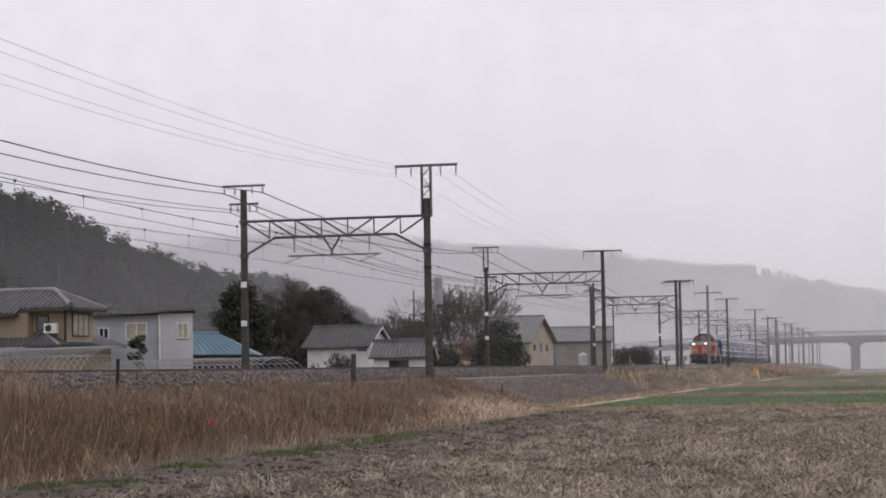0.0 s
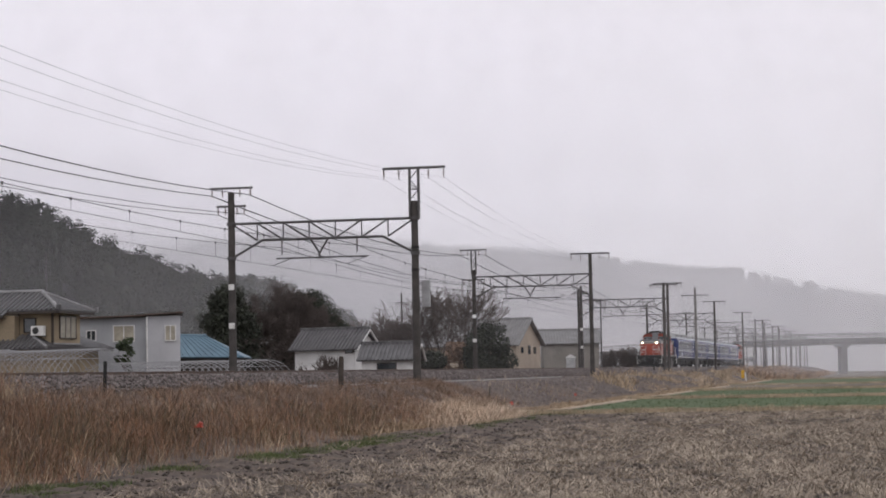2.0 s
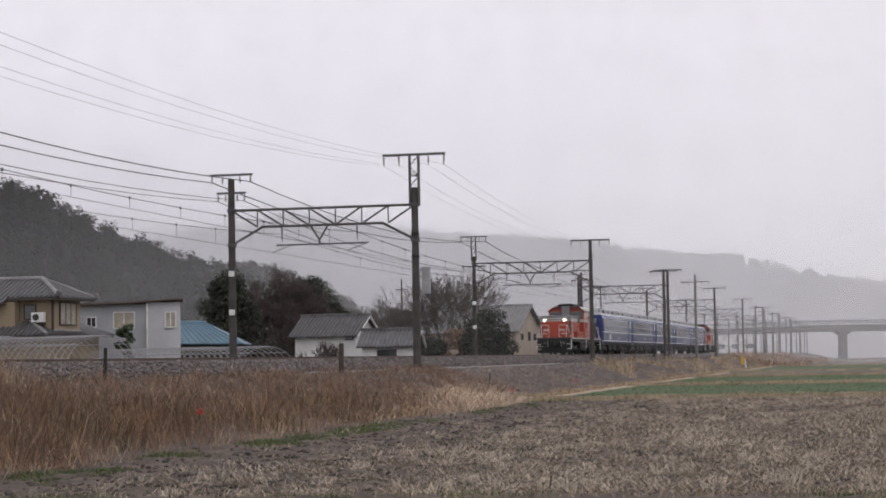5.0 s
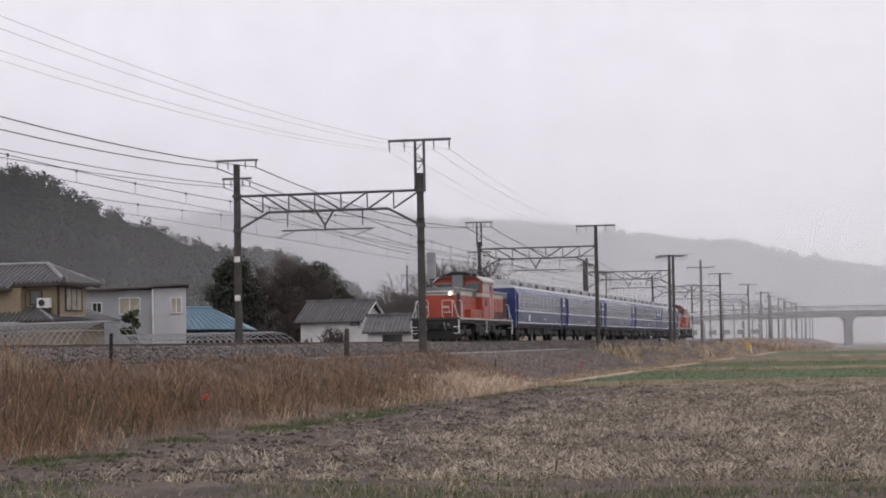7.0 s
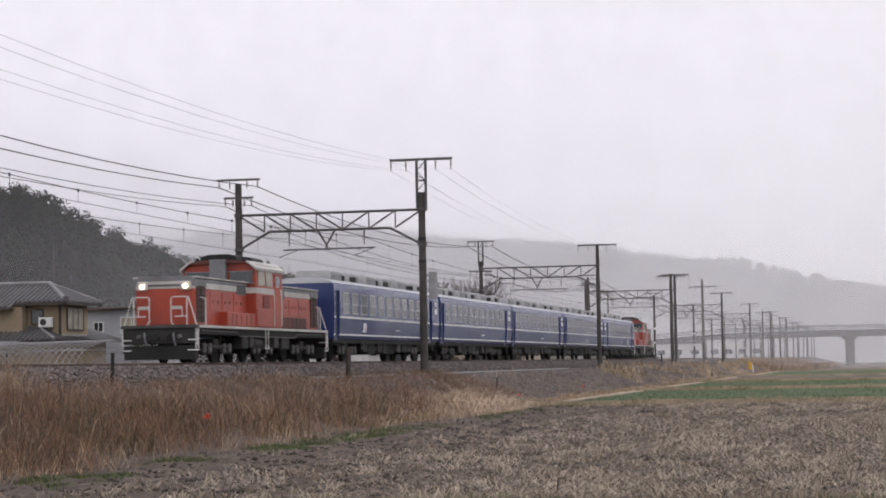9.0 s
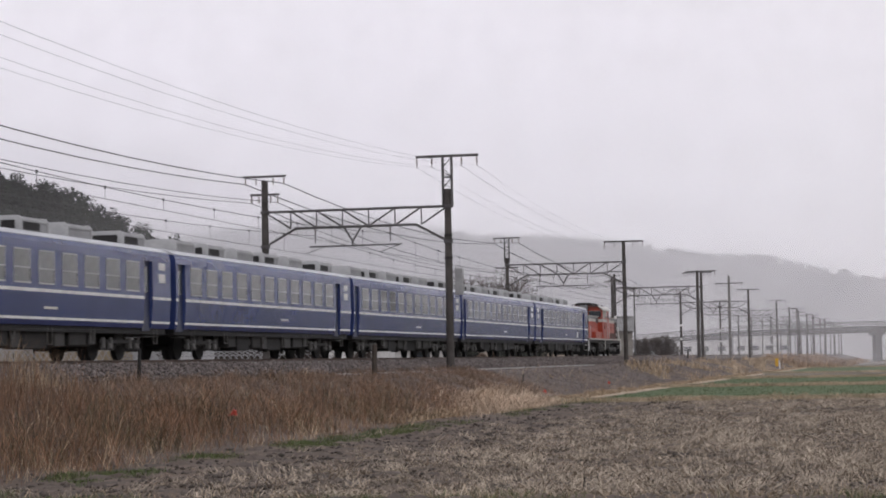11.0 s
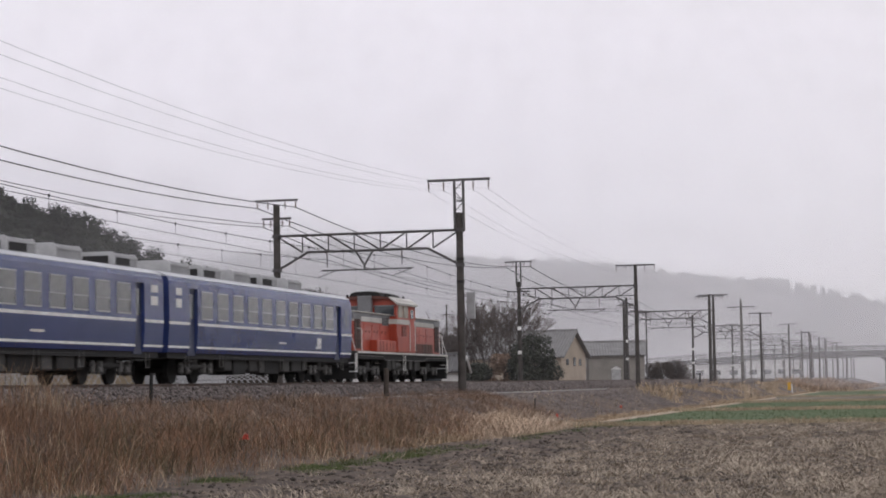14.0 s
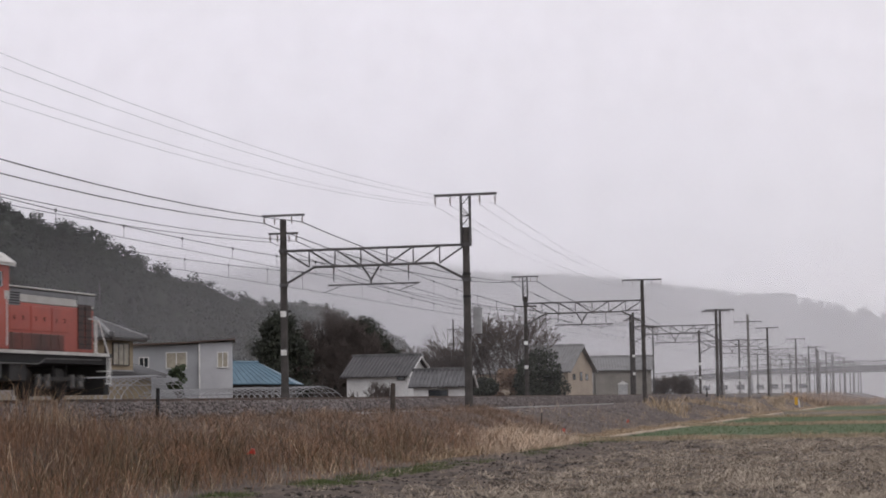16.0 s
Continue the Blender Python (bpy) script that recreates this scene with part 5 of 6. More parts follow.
gable_house("distant house with grey tile roof behind bare trees", ahead(245, 0.5) @ pose(0, 0, 0, 0, 0, -10), 3.6, 6, 0, 5.6, 7.6, PLASTER, TILE, 0.5, 14, (), "house")
lb = thing("house", "long pale grey building with a low hip roof in mist", "house", ahead(258))
bm = bmesh.new()
box(bm, -3.0, 9.5, 0.5, 7.5, 0, 6.95)
part("wall", bm, GREYWALL, lb)
bm = bmesh.new()
ln = slab(bm, (-4.4, -0.2, 6.9), (10.2, -0.2, 6.9), (8.6, 4, 8.45), (-3.0, 4, 8.45), 40)
slab(bm, (-4.4, 8.2, 6.9), (-4.4, -0.2, 6.9), (-3.0, 4, 8.45), (-3.01, 4.01, 8.45), 1)
slab(bm, (-4.4, 8.2, 6.9), (10.2, 8.2, 6.9), (8.6, 4, 8.45), (-3.0, 4, 8.45), 4)
rf = part("roof", bm, PALETILE, lb, "pale grey hip roof")
ribbed(rf, ln, PALETILE)
bm = bmesh.new()
box(bm, -3.1, 8.7, 3.85, 4.15, 8.48, 8.72, 0.04)
part("ridge_cap", bm, TILE, rf)
for u in (-1.5, 1.2, 4.0, 6.8):
    window(lb, u, u + 1.5, 4.6, 5.8, 0.48, GLASS, ALU, 1)
# small dark windows of the farmhouse gable
gw = thing("gable_windows", "three small dark windows in a beige gable wall", "window", ahead(225, 9.35) @ pose(0, 0, 0, 0, 0, -26))
for y, z0, z1 in ((1.6, 4.0, 4.6), (3.6, 3.9, 4.8), (5.2, 3.95, 4.6)):
    bm = bmesh.new()
    box(bm, -0.02, 0.06, y - 0.32, y + 0.32, z0 - 0.05, z1 + 0.05)
    w = part("frame", bm, DARKWOOD, gw)
    bm = bmesh.new()
    box(bm, 0.05, 0.07, y - 0.26, y + 0.26, z0, z1)
    part("pane", bm, GLASS, w)


def tunnel(label, m, L, W, H, step):
    """Bare pipe hoops of a greenhouse without its film; the ridge runs along x."""
    g = thing("greenhouse_frame", label, "greenhouse frame", m)
    arc = [(-W / 2, 0.3)] + [(-W / 2 * math.cos(math.pi * k / 12), H * (0.38 + 0.62 * math.sin(math.pi * k / 12))) for k in range(13)] + [(W / 2, 0.3)]
    bm = bmesh.new()
    pipe(bm, [(0, y, z) for y, z in arc], 0.019, 5)
    me = done("hoop", bm, PIPE)
    for k in range(int(L / step) + 1):
        shared("hoop", me, g, pose(-k * step, 0, 0))
    for k in (2, 4, 7, 10, 12):
        bm = bmesh.new()
        tube(bm, (-L, arc[k][0], arc[k][1] + 0.02), (0, arc[k][0], arc[k][1] + 0.02), 0.017, n=5)
        part("purlin", bm, PIPE, g)
    return g


tunnel("bare galvanised pipe greenhouse frame behind the track", ahead(104, -16.9, 0.85) @ pose(0, 0, 0, 0, 0, -42), 15, 5.0, 2.62, 0.55)
tunnel("bare galvanised pipe greenhouse frame beside a house", ahead(103, -21.6, 0.85) @ pose(0, 0, 0, 0, 0, -42), 12, 5.0, 2.62, 0.55)
tunnel("low bare pipe greenhouse frame in front of houses", ahead(117, -9.6, 0.75) @ pose(0, 0, 0, 0, 0, -38), 9, 4.6, 2.1, 0.5)
tunnel("low bare pipe greenhouse frame in front of houses", ahead(117, -12.8, 0.75) @ pose(0, 0, 0, 0, 0, -38), 9, 4.6, 2.1, 0.5)
rb = thing("relay_box", "silver steel relay cabinet with a peaked lid", "cabinet", ahead(218, 14.95))
bm = bmesh.new()
box(bm, -0.48, 0.48, 0, 0.6, 1.3, 3.3, 0.02)
part("body", bm, ALU, rb)
bm = bmesh.new()
prism(bm, [(-0.55, 3.3), (-0.55, 3.36), (0, 3.66), (0.55, 3.36), (0.55, 3.3)], -0.06, 0.66)
part("lid", bm, WHITE, rb)
for u in (-0.45, 0.02):
    bm = bmesh.new()
    box(bm, u, u + 0.43, -0.02, 0.0, 1.6, 3.2, 0.006)
    part("door", bm, ALU, rb)


# ---- trees ----
def limb_tree(label, m, H, spread, seed, depth=6, category="bare tree", trunk=0.16, droop=0.0):
    r = np.random.default_rng(seed)
    V, F, n = [], [], 0
    g = thing("bare_tree", label, category, m)
    big, small = ([], []), ([], [])

    def seg(store, p, q, r0, r1):
        d = q - p
        d = d / (np.linalg.norm(d) + 1e-9)
        s = np.cross(d, [0.3, 0.9, 0.2])
        s /= np.linalg.norm(s) + 1e-9
        t = np.cross(d, s)
        b = 6 * len(store[0])
        ring = [np.cos(a) * s + np.sin(a) * t for a in (0, 2.09, 4.19)]
        store[0].append(np.array([p + k * r0 for k in ring] + [q + k * r1 for k in ring]))
        store[1].extend([(b, b + 1, b + 4, b + 3), (b + 1, b + 2, b + 5, b + 4), (b + 2, b, b + 3, b + 5)])

    def grow(p, d, l, rad, k):
        q = p + d * l
        seg(big if k >= depth - 1 else small, p, q, max(rad, 0.02), max(rad * 0.7, 0.016))
        if k == 0:
            return
        for j in range(3 if k > 1 else 2):
            e = d + r.normal(0, 0.42, 3) * spread + np.array([0, 0, 0.12 - droop])
            e /= np.linalg.norm(e)
            grow(p + d * l * r.uniform(0.55, 1.0), e, l * r.uniform(0.62, 0.85), rad * 0.6, k - 1)

    for j in range(3):
        grow(np.array([r.normal(0, 0.1), r.normal(0, 0.1), 0.0]), np.array([r.normal(0, 0.25), r.normal(0, 0.25), 1.0]), H * 0.27, trunk, depth)
    for nm, st, mt in (("trunk", big, BARK), ("branchwork", small, TWIG)):
        ob = cloud(nm, np.concatenate(st[0]), np.array(st[1]), mt, "", "")
        ob.parent = g
    return g


def leafy_tree(label, m, H, W, seed, leaves=5000, z0=0.15, material=LEAF, size=0.16, category="evergreen tree", lumps=26, cone=0.0):
    r = np.random.default_rng(seed)
    g = thing("evergreen_tree", label, category, m)
    bm = bmesh.new()
    tube(bm, (0, 0, 0), (0.1, 0, H * 0.7), 0.16, 0.05, 8)
    for k in range(7):
        a = r.uniform(0, 6.28)
        z = H * r.uniform(0.25, 0.6)
        tube(bm, (0.05, 0, z), (math.cos(a) * W * 0.32, math.sin(a) * W * 0.32, z + H * 0.18), 0.06, 0.02, 6)
    part("trunk", bm, BARK, g)
    t = r.random(lumps)
    ang = r.uniform(0, 6.28, lumps)
    zz = H * (z0 + (0.95 - z0) * t)
    env = np.sqrt(np.clip(1 - (2 * t - 0.85) ** 2 / 1.6, 0.05, 1)) * (1 - cone * t)
    rr = W / 2 * env * r.uniform(0.35, 0.85, lumps)
    c = np.stack([rr * np.cos(ang), rr * np.sin(ang), zz], 1)
    pick = r.integers(0, lumps, leaves)
    off = r.normal(0, 1, (leaves, 3))
    off /= np.linalg.norm(off, axis=1)[:, None]
    off *= (r.uniform(0.5, 1.05, leaves) * W * 0.17)[:, None] * np.array([1, 1, 0.8])
    p = c[pick] + off
    p[:, 2] = np.maximum(p[:, 2], 0.1)
    a, b = r.normal(0, 1, (leaves, 3)), r.normal(0, 1, (leaves, 3))
    a, b = a * size / 1.6, b * size / 1.6
    v = np.stack([p - a, p + b, p + a, p - b], 1).reshape(-1, 3)
    ob = cloud("crown", v, np.arange(leaves * 4).reshape(-1, 4), material, "", "")
    ob.parent = g
    return g


leafy_tree("dark green evergreen tree beside the houses", ahead(176, -17.8), 9.9, 7.2, 3, 24000, 0.08, cone=0.5, lumps=46, size=0.1)
leafy_tree("dense dark evergreen tree with rounded crown", ahead(190, -12.2), 9.9, 7.6, 5, 24000, 0.25, lumps=46, size=0.1)
leafy_tree("dark evergreen tree among bare branches", ahead(188, -9.6), 7.4, 4.6, 6, 9000, 0.2, size=0.1)
leafy_tree("broad dark green shrub beside the track", ahead(200, 5.6), 6.6, 6.0, 8, 22000, 0.03, cone=0.25, lumps=44, size=0.1)
leafy_tree("low dark green bush behind the track", ahead(201, 0.0), 3.9, 3.6, 9, 8000, 0.03, lumps=34, size=0.1)
leafy_tree("small green garden shrub by the grey house", ahead(126, -19.2), 4.6, 1.6, 10, 1400, 0.2, size=0.1, material=mat("garden_leaf", (0.06, 0.08, 0.035), (0.035, 0.05, 0.022), 0.7, 1.5, 9, 0, island=0.5), category="shrub")
leafy_tree("reddish-brown withered bush behind the track", ahead(204, 2.6), 5.0, 4.2, 12, 9000, 0.03, lumps=34, size=0.1, material=BRUSH, category="bush")
for k, (F, u, H, sp, dp, lb) in enumerate(((184, -15.2, 11.5, 0.9, 7, "reddish-brown bare tree beside evergreens"), (182, -13.9, 10.5, 1.0, 7, "bare brown tree with dense twigs"), (187, -12.2, 12.5, 0.85, 7, "bare tree rising through an evergreen"),
                                          (212, 1.0, 14.5, 0.95, 6, "bare grey tree with a wide crown of twigs"), (214, 4.2, 13.6, 1.0, 6, "bare grey tree with a wide crown of twigs"), (210, -0.8, 10.5, 1.0, 6, "low bare tree behind the bushes"),
                                          (152, -8.3, 4.6, 1.2, 5, "small bare shrub by a white wall"), (255, -9.5, 11, 1.0, 6, "distant bare tree in the mist"), (258, -6.5, 11.5, 1.0, 6, "distant bare tree in the mist"), (252, -3.8, 10.5, 1.0, 6, "distant bare tree in the mist"),
                                          (300, 27.2, 6.2, 1.1, 7, "bare round bush beside the track"), (302, 29.8, 6.0, 1.1, 7, "bare round bush beside the track"), (330, 34.5, 4.6, 1.1, 5, "low bare bush beside the track"))):
    limb_tree(lb, ahead(F, u), H, sp, 20 + k, dp, trunk=0.13 if F < 300 else 0.1, category="bare tree" if H > 6.5 else "bush")

# ---- viaduct and distance ----
br = thing("road_viaduct", "pale concrete road viaduct with railings over the fields", "viaduct", ahead(570))
bm = bmesh.new()
pts = [(-10, 3.2), (40, 6.6), (80, 9.2), (110, 9.75), (330, 9.3)]
for (u0, z0), (u1, z1) in zip(pts, pts[1:]):
    vs = [bm.verts.new(p) for p in ((u0, 0, z0 - 1.9), (u1, 0, z1 - 1.9), (u1, 0, z1), (u0, 0, z0), (u0, 9, z0 - 1.9), (u1, 9, z1 - 1.9), (u1, 9, z1), (u0, 9, z0))]
    for q in ((0, 1, 2, 3), (4, 7, 6, 5), (0, 4, 5, 1), (3, 2, 6, 7)):
        bm.faces.new([vs[i] for i in q])
bmesh.ops.recalc_face_normals(bm, faces=bm.faces)
part("deck", bm, OLDCONC, br)
bm = bmesh.new()
for v in (0.2, 8.8):
    for (u0, z0), (u1, z1) in zip(pts[1:], pts[2:]):
        for dz in (0.5, 0.95, 1.3):
            tube(bm, (u0, v, z0 + dz), (u1, v, z1 + dz), 0.05, n=4)
part("railing", bm, STEEL, br)
bm = bmesh.new()
tube(bm, (0, 0, 0), (0, 0, 1.3), 0.06, n=5)
me = done("railing_post", bm, STEEL)
for k in range(100):
    u = 42 + k * 2.2
    shared("railing_post", me, br, pose(u, 0.2, float(np.interp(u, [p[0] for p in pts], [p[1] for p in pts]))))
for u in (56, 86.5, 117, 148, 180):
    bm = bmesh.new()
    top = float(np.interp(u, [p[0] for p in pts], [p[1] for p in pts])) - 1.9
    box(bm, u - 0.95, u + 0.95, 2.5, 6.5, -0.4, top - 0.6)
    prism(bm, [(u - 1.0, top - 0.9), (u - 1.7, top - 0.35), (u - 1.7, top), (u + 1.7, top), (u + 1.7, top - 0.35), (u + 1.0, top - 0.9)], 1, 8)
    part("pier", bm, OLDCONC, br)
for u0, u1, z1, lb in ((52, 70, 6.2, "long pale warehouse beyond the viaduct"), (71, 86, 7.2, "white warehouse with a flat roof in mist")):
    w = thing("warehouse", lb, "warehouse", ahead(535))
    bm = bmesh.new()
    box(bm, u0, u1, 0, 12, -0.4, z1)
    part("wall", bm, PLASTER, w)
    bm = bmesh.new()
    box(bm, u0 - 0.3, u1 + 0.3, -0.3, 12.3, z1, z1 + 0.35)
    part("roof", bm, TILE, w)
    for k in range(4):
        u = u0 + (u1 - u0) * (k + 0.5) / 4
        window(w, u - 1, u + 1, 3.4, 4.6, -0.02, GLASS, ALU, 1)

# ---- trackside bits ----
sgn = thing("marker_sign", "yellow marker board on a white post at the bank foot", "sign", pose(-16.4, 256, -0.45))
bm = bmesh.new()
box(bm, -0.5, -0.1, -0.04, 0.04, 1.0, 2.0, 0.02)
part("board", bm, YELLOW, sgn)
bm = bmesh.new()
tube(bm, (0.12, 0, 0.2), (0.0, 0, 1.75), 0.08, n=8)
part("post", bm, WHITE, sgn)
for x, y, z0, z1, rr, mt, lb in ((-20.5, 76, 1.1, 2.62, 0.11, DARKWOOD, "weathered wooden post at the edge of the bank"), (-21.2, 53.2, 1.2, 2.4, 0.06, BLACK, "short black marker post in the ballast"), (-17.5, 91, 0.4, 1.25, 0.03, DARKWOOD, "thin dead stick standing in the weeds"),
                                 (-22.3, 205, 1.3, 2.7, 0.1, BLACK, "short dark trackside post"), (-22.2, 222, 1.3, 2.9, 0.08, PALEPOLE, "short pale trackside post"), (-4.6, 28.2, -0.1, 0.24, 0.012, DARKWOOD, "thin stick standing in the stubble field")):
    bm = bmesh.new()
    tube(bm, (x, y, z0), (x + 0.04, y, z1), rr, rr * 0.9, 8)
    bmesh.ops.bevel(bm, geom=[e for e in bm.edges if len(e.link_faces) == 2 and e.verts[0].co.z > z1 - 0.05 and e.verts[1].co.z > z1 - 0.05], offset=rr * 0.2, segments=1, affect="EDGES")
    single("marker_post", bm, mt, lb, "post")
for x, y in ((-17.0, 49.1), (-16.9, 93.2), (-17.2, 115.7)):
    z = float(height(x, y)) + (0.3 if y < 60 else 0.06)
    bm = bmesh.new()
    tube(bm, (x, y, z - 0.05), (x + 0.06, y, z + 0.06), 0.07, 0.05, 10)
    box(bm, x - 0.1, x + 0.1, y - 0.08, y + 0.08, z - 0.07, z - 0.03, 0.01)
    single("red_marker", bm, RED, "small bright red plastic marker in the weeds", "marker")


# ---- weeds, straw and grass ----
def wave(x, y, s, k):
    """Smooth clumpy noise between 0 and 1."""
    g = np.random.default_rng(k)
    v = x * 0
    for fx, fy, ph in g.uniform(-1, 1, (9, 3)):
        v = v + np.sin((x * fx + y * fy) * s * 3 + ph * 20)
    return np.clip(0.5 + v / 6, 0, 1)


def strew(name, n, xr, yr, hr, wr, lr, material, label, category, keep=None, power=1.0, zoff=0.0, droop=0.3, tall=None):
    x = rng.uniform(*xr, n)
    y = yr[0] + (yr[1] - yr[0]) * rng.random(n) ** power
    if keep is not None:
        k = rng.random(n) < keep(x, y)
        x, y = x[k], y[k]
    z = height(x, y) + zoff - 0.03
    m = len(x)
    h = rng.uniform(*hr, m) * (0.5 + 0.9 * wave(x, y, 0.8, 5))
    if tall is not None:
        h = h * tall(x, y)
    v, f = blades(np.stack([x, y, z], 1), h, rng.uniform(*wr, m), rng.uniform(*lr, m), droop)
    return cloud(name, v, f, material, label, category)


def patch(x, y):
    """Clumpy cover of the bank, thinning along the line and towards the ballast."""
    e = 0.9 * wave(y, y * 0, 0.35, 8) - 0.2
    return np.clip(0.15 + 1.2 * wave(x, y, 0.55, 3), 0.1, 1) * np.interp(y, [20, 58, 68, 74, 200], [1, 1, 0.8, 0.08, 0.03]) * np.interp(x + e, [-21.2, -20.2, -18.7, -17.6, -15.7, -14.5], [0.05, 0.15, 0.4, 1, 1, 0.2])


def taper(x, y):
    return np.interp(x, [-21, -20, -18.5, -17.2, -15.2, -14.3], [0.3, 0.36, 0.6, 1.0, 1.0, 0.45]) * np.interp(y, [22, 38, 44, 60, 75], [1.45, 1.35, 1.05, 0.95, 0.7])


strew("reeds", 62000, (-21.2, -14.3), (21, 115), (0.25, 0.92), (0.005, 0.01), (0.05, 1.6), REED, "dense rust-brown dry reeds on the bank", "reeds", patch, 1.5, tall=taper)
strew("dry_grass", 90000, (-21.3, -14.2), (21, 125), (0.15, 0.6), (0.006, 0.012), (0.5, 1.5), PALE, "tangled pale dry grass among the reeds", "dry grass", lambda x, y: (patch(x, y) * 0.32 + 0.06) * (0.3 + wave(x, y, 1.2, 6)) * np.interp(y, [60, 80], [1, 0.6]), 1.4)
strew("olive_weeds", 34000, (-21.3, -15.4), (21, 110), (0.3, 0.9), (0.008, 0.016), (0.3, 1.2), mat("olive_weed", (0.13, 0.11, 0.06), (0.085, 0.075, 0.045), 0.9, 0.5, 20, 0.1, island=0.5), "dull olive-brown weeds among the reeds", "weeds",
      lambda x, y: patch(x, y) * wave(x, y, 0.4, 9), 1.4, tall=taper)
for z in (0.25, 0.42, 0.6):
    strew("reed_plumes", 26000, (-20.0, -14.4), (21, 85), (0.12, 0.3), (0.004, 0.009), (0.3, 1.8), REED, "feathery rust-brown seed heads of the reeds", "reeds", lambda x, y: patch(x, y) * wave(x, y, 0.8, 5) ** 1.5 * np.interp(x, [-20, -18.6, -17.4, -15.4, -14.5], [0.1, 0.4, 1, 1, 0.2]), 1.5, zoff=z)
strew("brushwood", 110000, (-21.0, -16.6), (21, 95), (0.15, 0.5), (0.004, 0.01), (0.4, 2.0), BRUSH, "low tangled reddish-brown brush on the bank", "weeds", lambda x, y: 0.25 + 0.75 * wave(x, y, 0.6, 61), 1.4)
strew("tall_reeds", 5200, (-20.2, -17.6), (30, 42), (0.8, 1.5), (0.005, 0.01), (0.05, 1.0), REED, "tall feathery rust-brown reeds near the ballast", "reeds", lambda x, y: wave(x, y, 0.9, 91))
strew("dead_stalks", 5000, (-21.2, -15.5), (21, 90), (0.5, 1.25), (0.006, 0.012), (0.05, 0.9), TWIG, "dark dead stalks in the reeds", "weeds", patch, 1.4, tall=taper)
strew("bent_canes", 1500, (-20.5, -15.3), (24, 75), (0.5, 1.1), (0.01, 0.018), (0.1, 1.6), PALE, "pale bent canes standing among the reeds", "reeds", patch, 1.3, tall=taper)
strew("ballast_weeds", 2600, (-21.8, -20.6), (24, 48), (0.5, 1.3), (0.006, 0.012), (0.2, 1.0), PALE, "pale tall weeds at the edge of the ballast", "weeds", lambda x, y: wave(x, y, 0.5, 12) ** 2 * 1.4)
strew("bank_grass", 24000, (-20.6, -15.0), (62, 290), (0.1, 0.42), (0.012, 0.03), (0.5, 1.5), PALE, "pale dry grass tufts on the bank slope", "dry grass",
      lambda x, y: np.clip(3.0 * wave(x * 1.5, y * 0.55, 0.3, 14) - 1.3, 0.03, 1) * np.interp(y, [62, 90, 135, 160, 290], [0.12, 0.12, 0.25, 1, 1]) * np.interp(x, [-20.6, -19.5, -17, -15.4, -15], [0.3, 0.5, 0.8, 1, 1]), 1.2)
strew("bank_tufts", 9000, (-20.8, -16.2), (140, 330), (0.3, 0.8), (0.025, 0.06), (0.4, 1.3), PALE, "tall pale grass clumps on the far bank", "dry grass",
      lambda x, y: np.clip(4 * wave(x * 1.6, y * 0.45, 0.3, 51) - 2.0, 0.0, 1))
strew("straw_heap", 34000, (-17.6, -14.2), (62, 98), (0.25, 0.75), (0.009, 0.018), (0.6, 1.9), mat("bleached_grass", (0.66, 0.52, 0.39), (0.48, 0.36, 0.265), 0.9, 0.7, 25, 0.1, island=0.4), "heap of pale bent grass at the foot of the bank", "dry grass",
      lambda x, y: np.exp(-((y - 78.5 + 2.2 * (x + 15.9)) / 5.2) ** 2) * np.interp(x, [-17.6, -16.8, -15, -14.2], [0.2, 1, 1, 0.3]))
strew("foot_grass", 36000, (-16.2, -15.3), (60, 300), (0.08, 0.3), (0.012, 0.03), (0.6, 1.6), PALE, "pale trodden grass along the foot of the bank", "dry grass", lambda x, y: 0.3 + 0.7 * wave(x, y, 0.3, 15), 1.3)
strew("verge_grass", 70000, (-14.7, -13.1), (22, 90), (0.04, 0.16), (0.008, 0.014), (0.2, 1.0), LAWN, "short green grass along the field edge", "grass",
      lambda x, y: np.clip(2.2 * wave(x, y, 0.5, 16) - 0.6, 0, 1) * np.interp(y, [22, 48, 60, 90], [1, 1, 0.4, 0.2]))
strew("bund_grass", 30000, (-14, 12), (21.2, 26.6), (0.04, 0.16), (0.005, 0.01), (0.2, 1.2), LAWN, "patchy green grass on the near bund", "grass",
      lambda x, y: np.clip(2.4 * wave(x, y, 0.35, 17) - 0.7, 0.04, 1), zoff=0.1)
strew("bund_straw", 9000, (-14, 12), (21.2, 27), (0.05, 0.2), (0.005, 0.01), (0.5, 1.6), PALE, "dry straw on the near bund", "dry grass", lambda x, y: 0.2 + 0.8 * wave(x, y, 0.5, 18), zoff=0.1)
strew("wheat_shoots", 22000, (-14.4, 30), (87.5, 168), (0.06, 0.15), (0.015, 0.03), (0.1, 0.9), GREEN, "young green wheat shoots in the plots", "wheat", lambda x, y: x * 0 + (np.abs(y - 125.9) > 0.7), 1.3, 0.03)
for y in (86.8, 125.9, 169.1):
    strew("ridge_grass", 5000, (-15.4, 28), (y - 0.5, y + 0.5), (0.08, 0.3), (0.012, 0.025), (0.5, 1.4), PALE, "pale dry grass on a field ridge", "dry grass", None, zoff=0.1)
strew("far_brush", 9000, (-21, -10), (290, 480), (0.5, 1.3), (0.06, 0.14), (0.4, 1.4), mat("tawny_grass", (0.38, 0.26, 0.175), (0.25, 0.175, 0.12), 0.9, 0.4, 10, 0.1, island=0.5), "tawny dry brush at the far end of the bank", "weeds", lambda x, y: np.clip(2.5 * wave(x, y * 0.3, 0.4, 81) - 0.5, 0.05, 1) * np.interp(x, [-21, -14, -9], [1, 1, 0.3]))
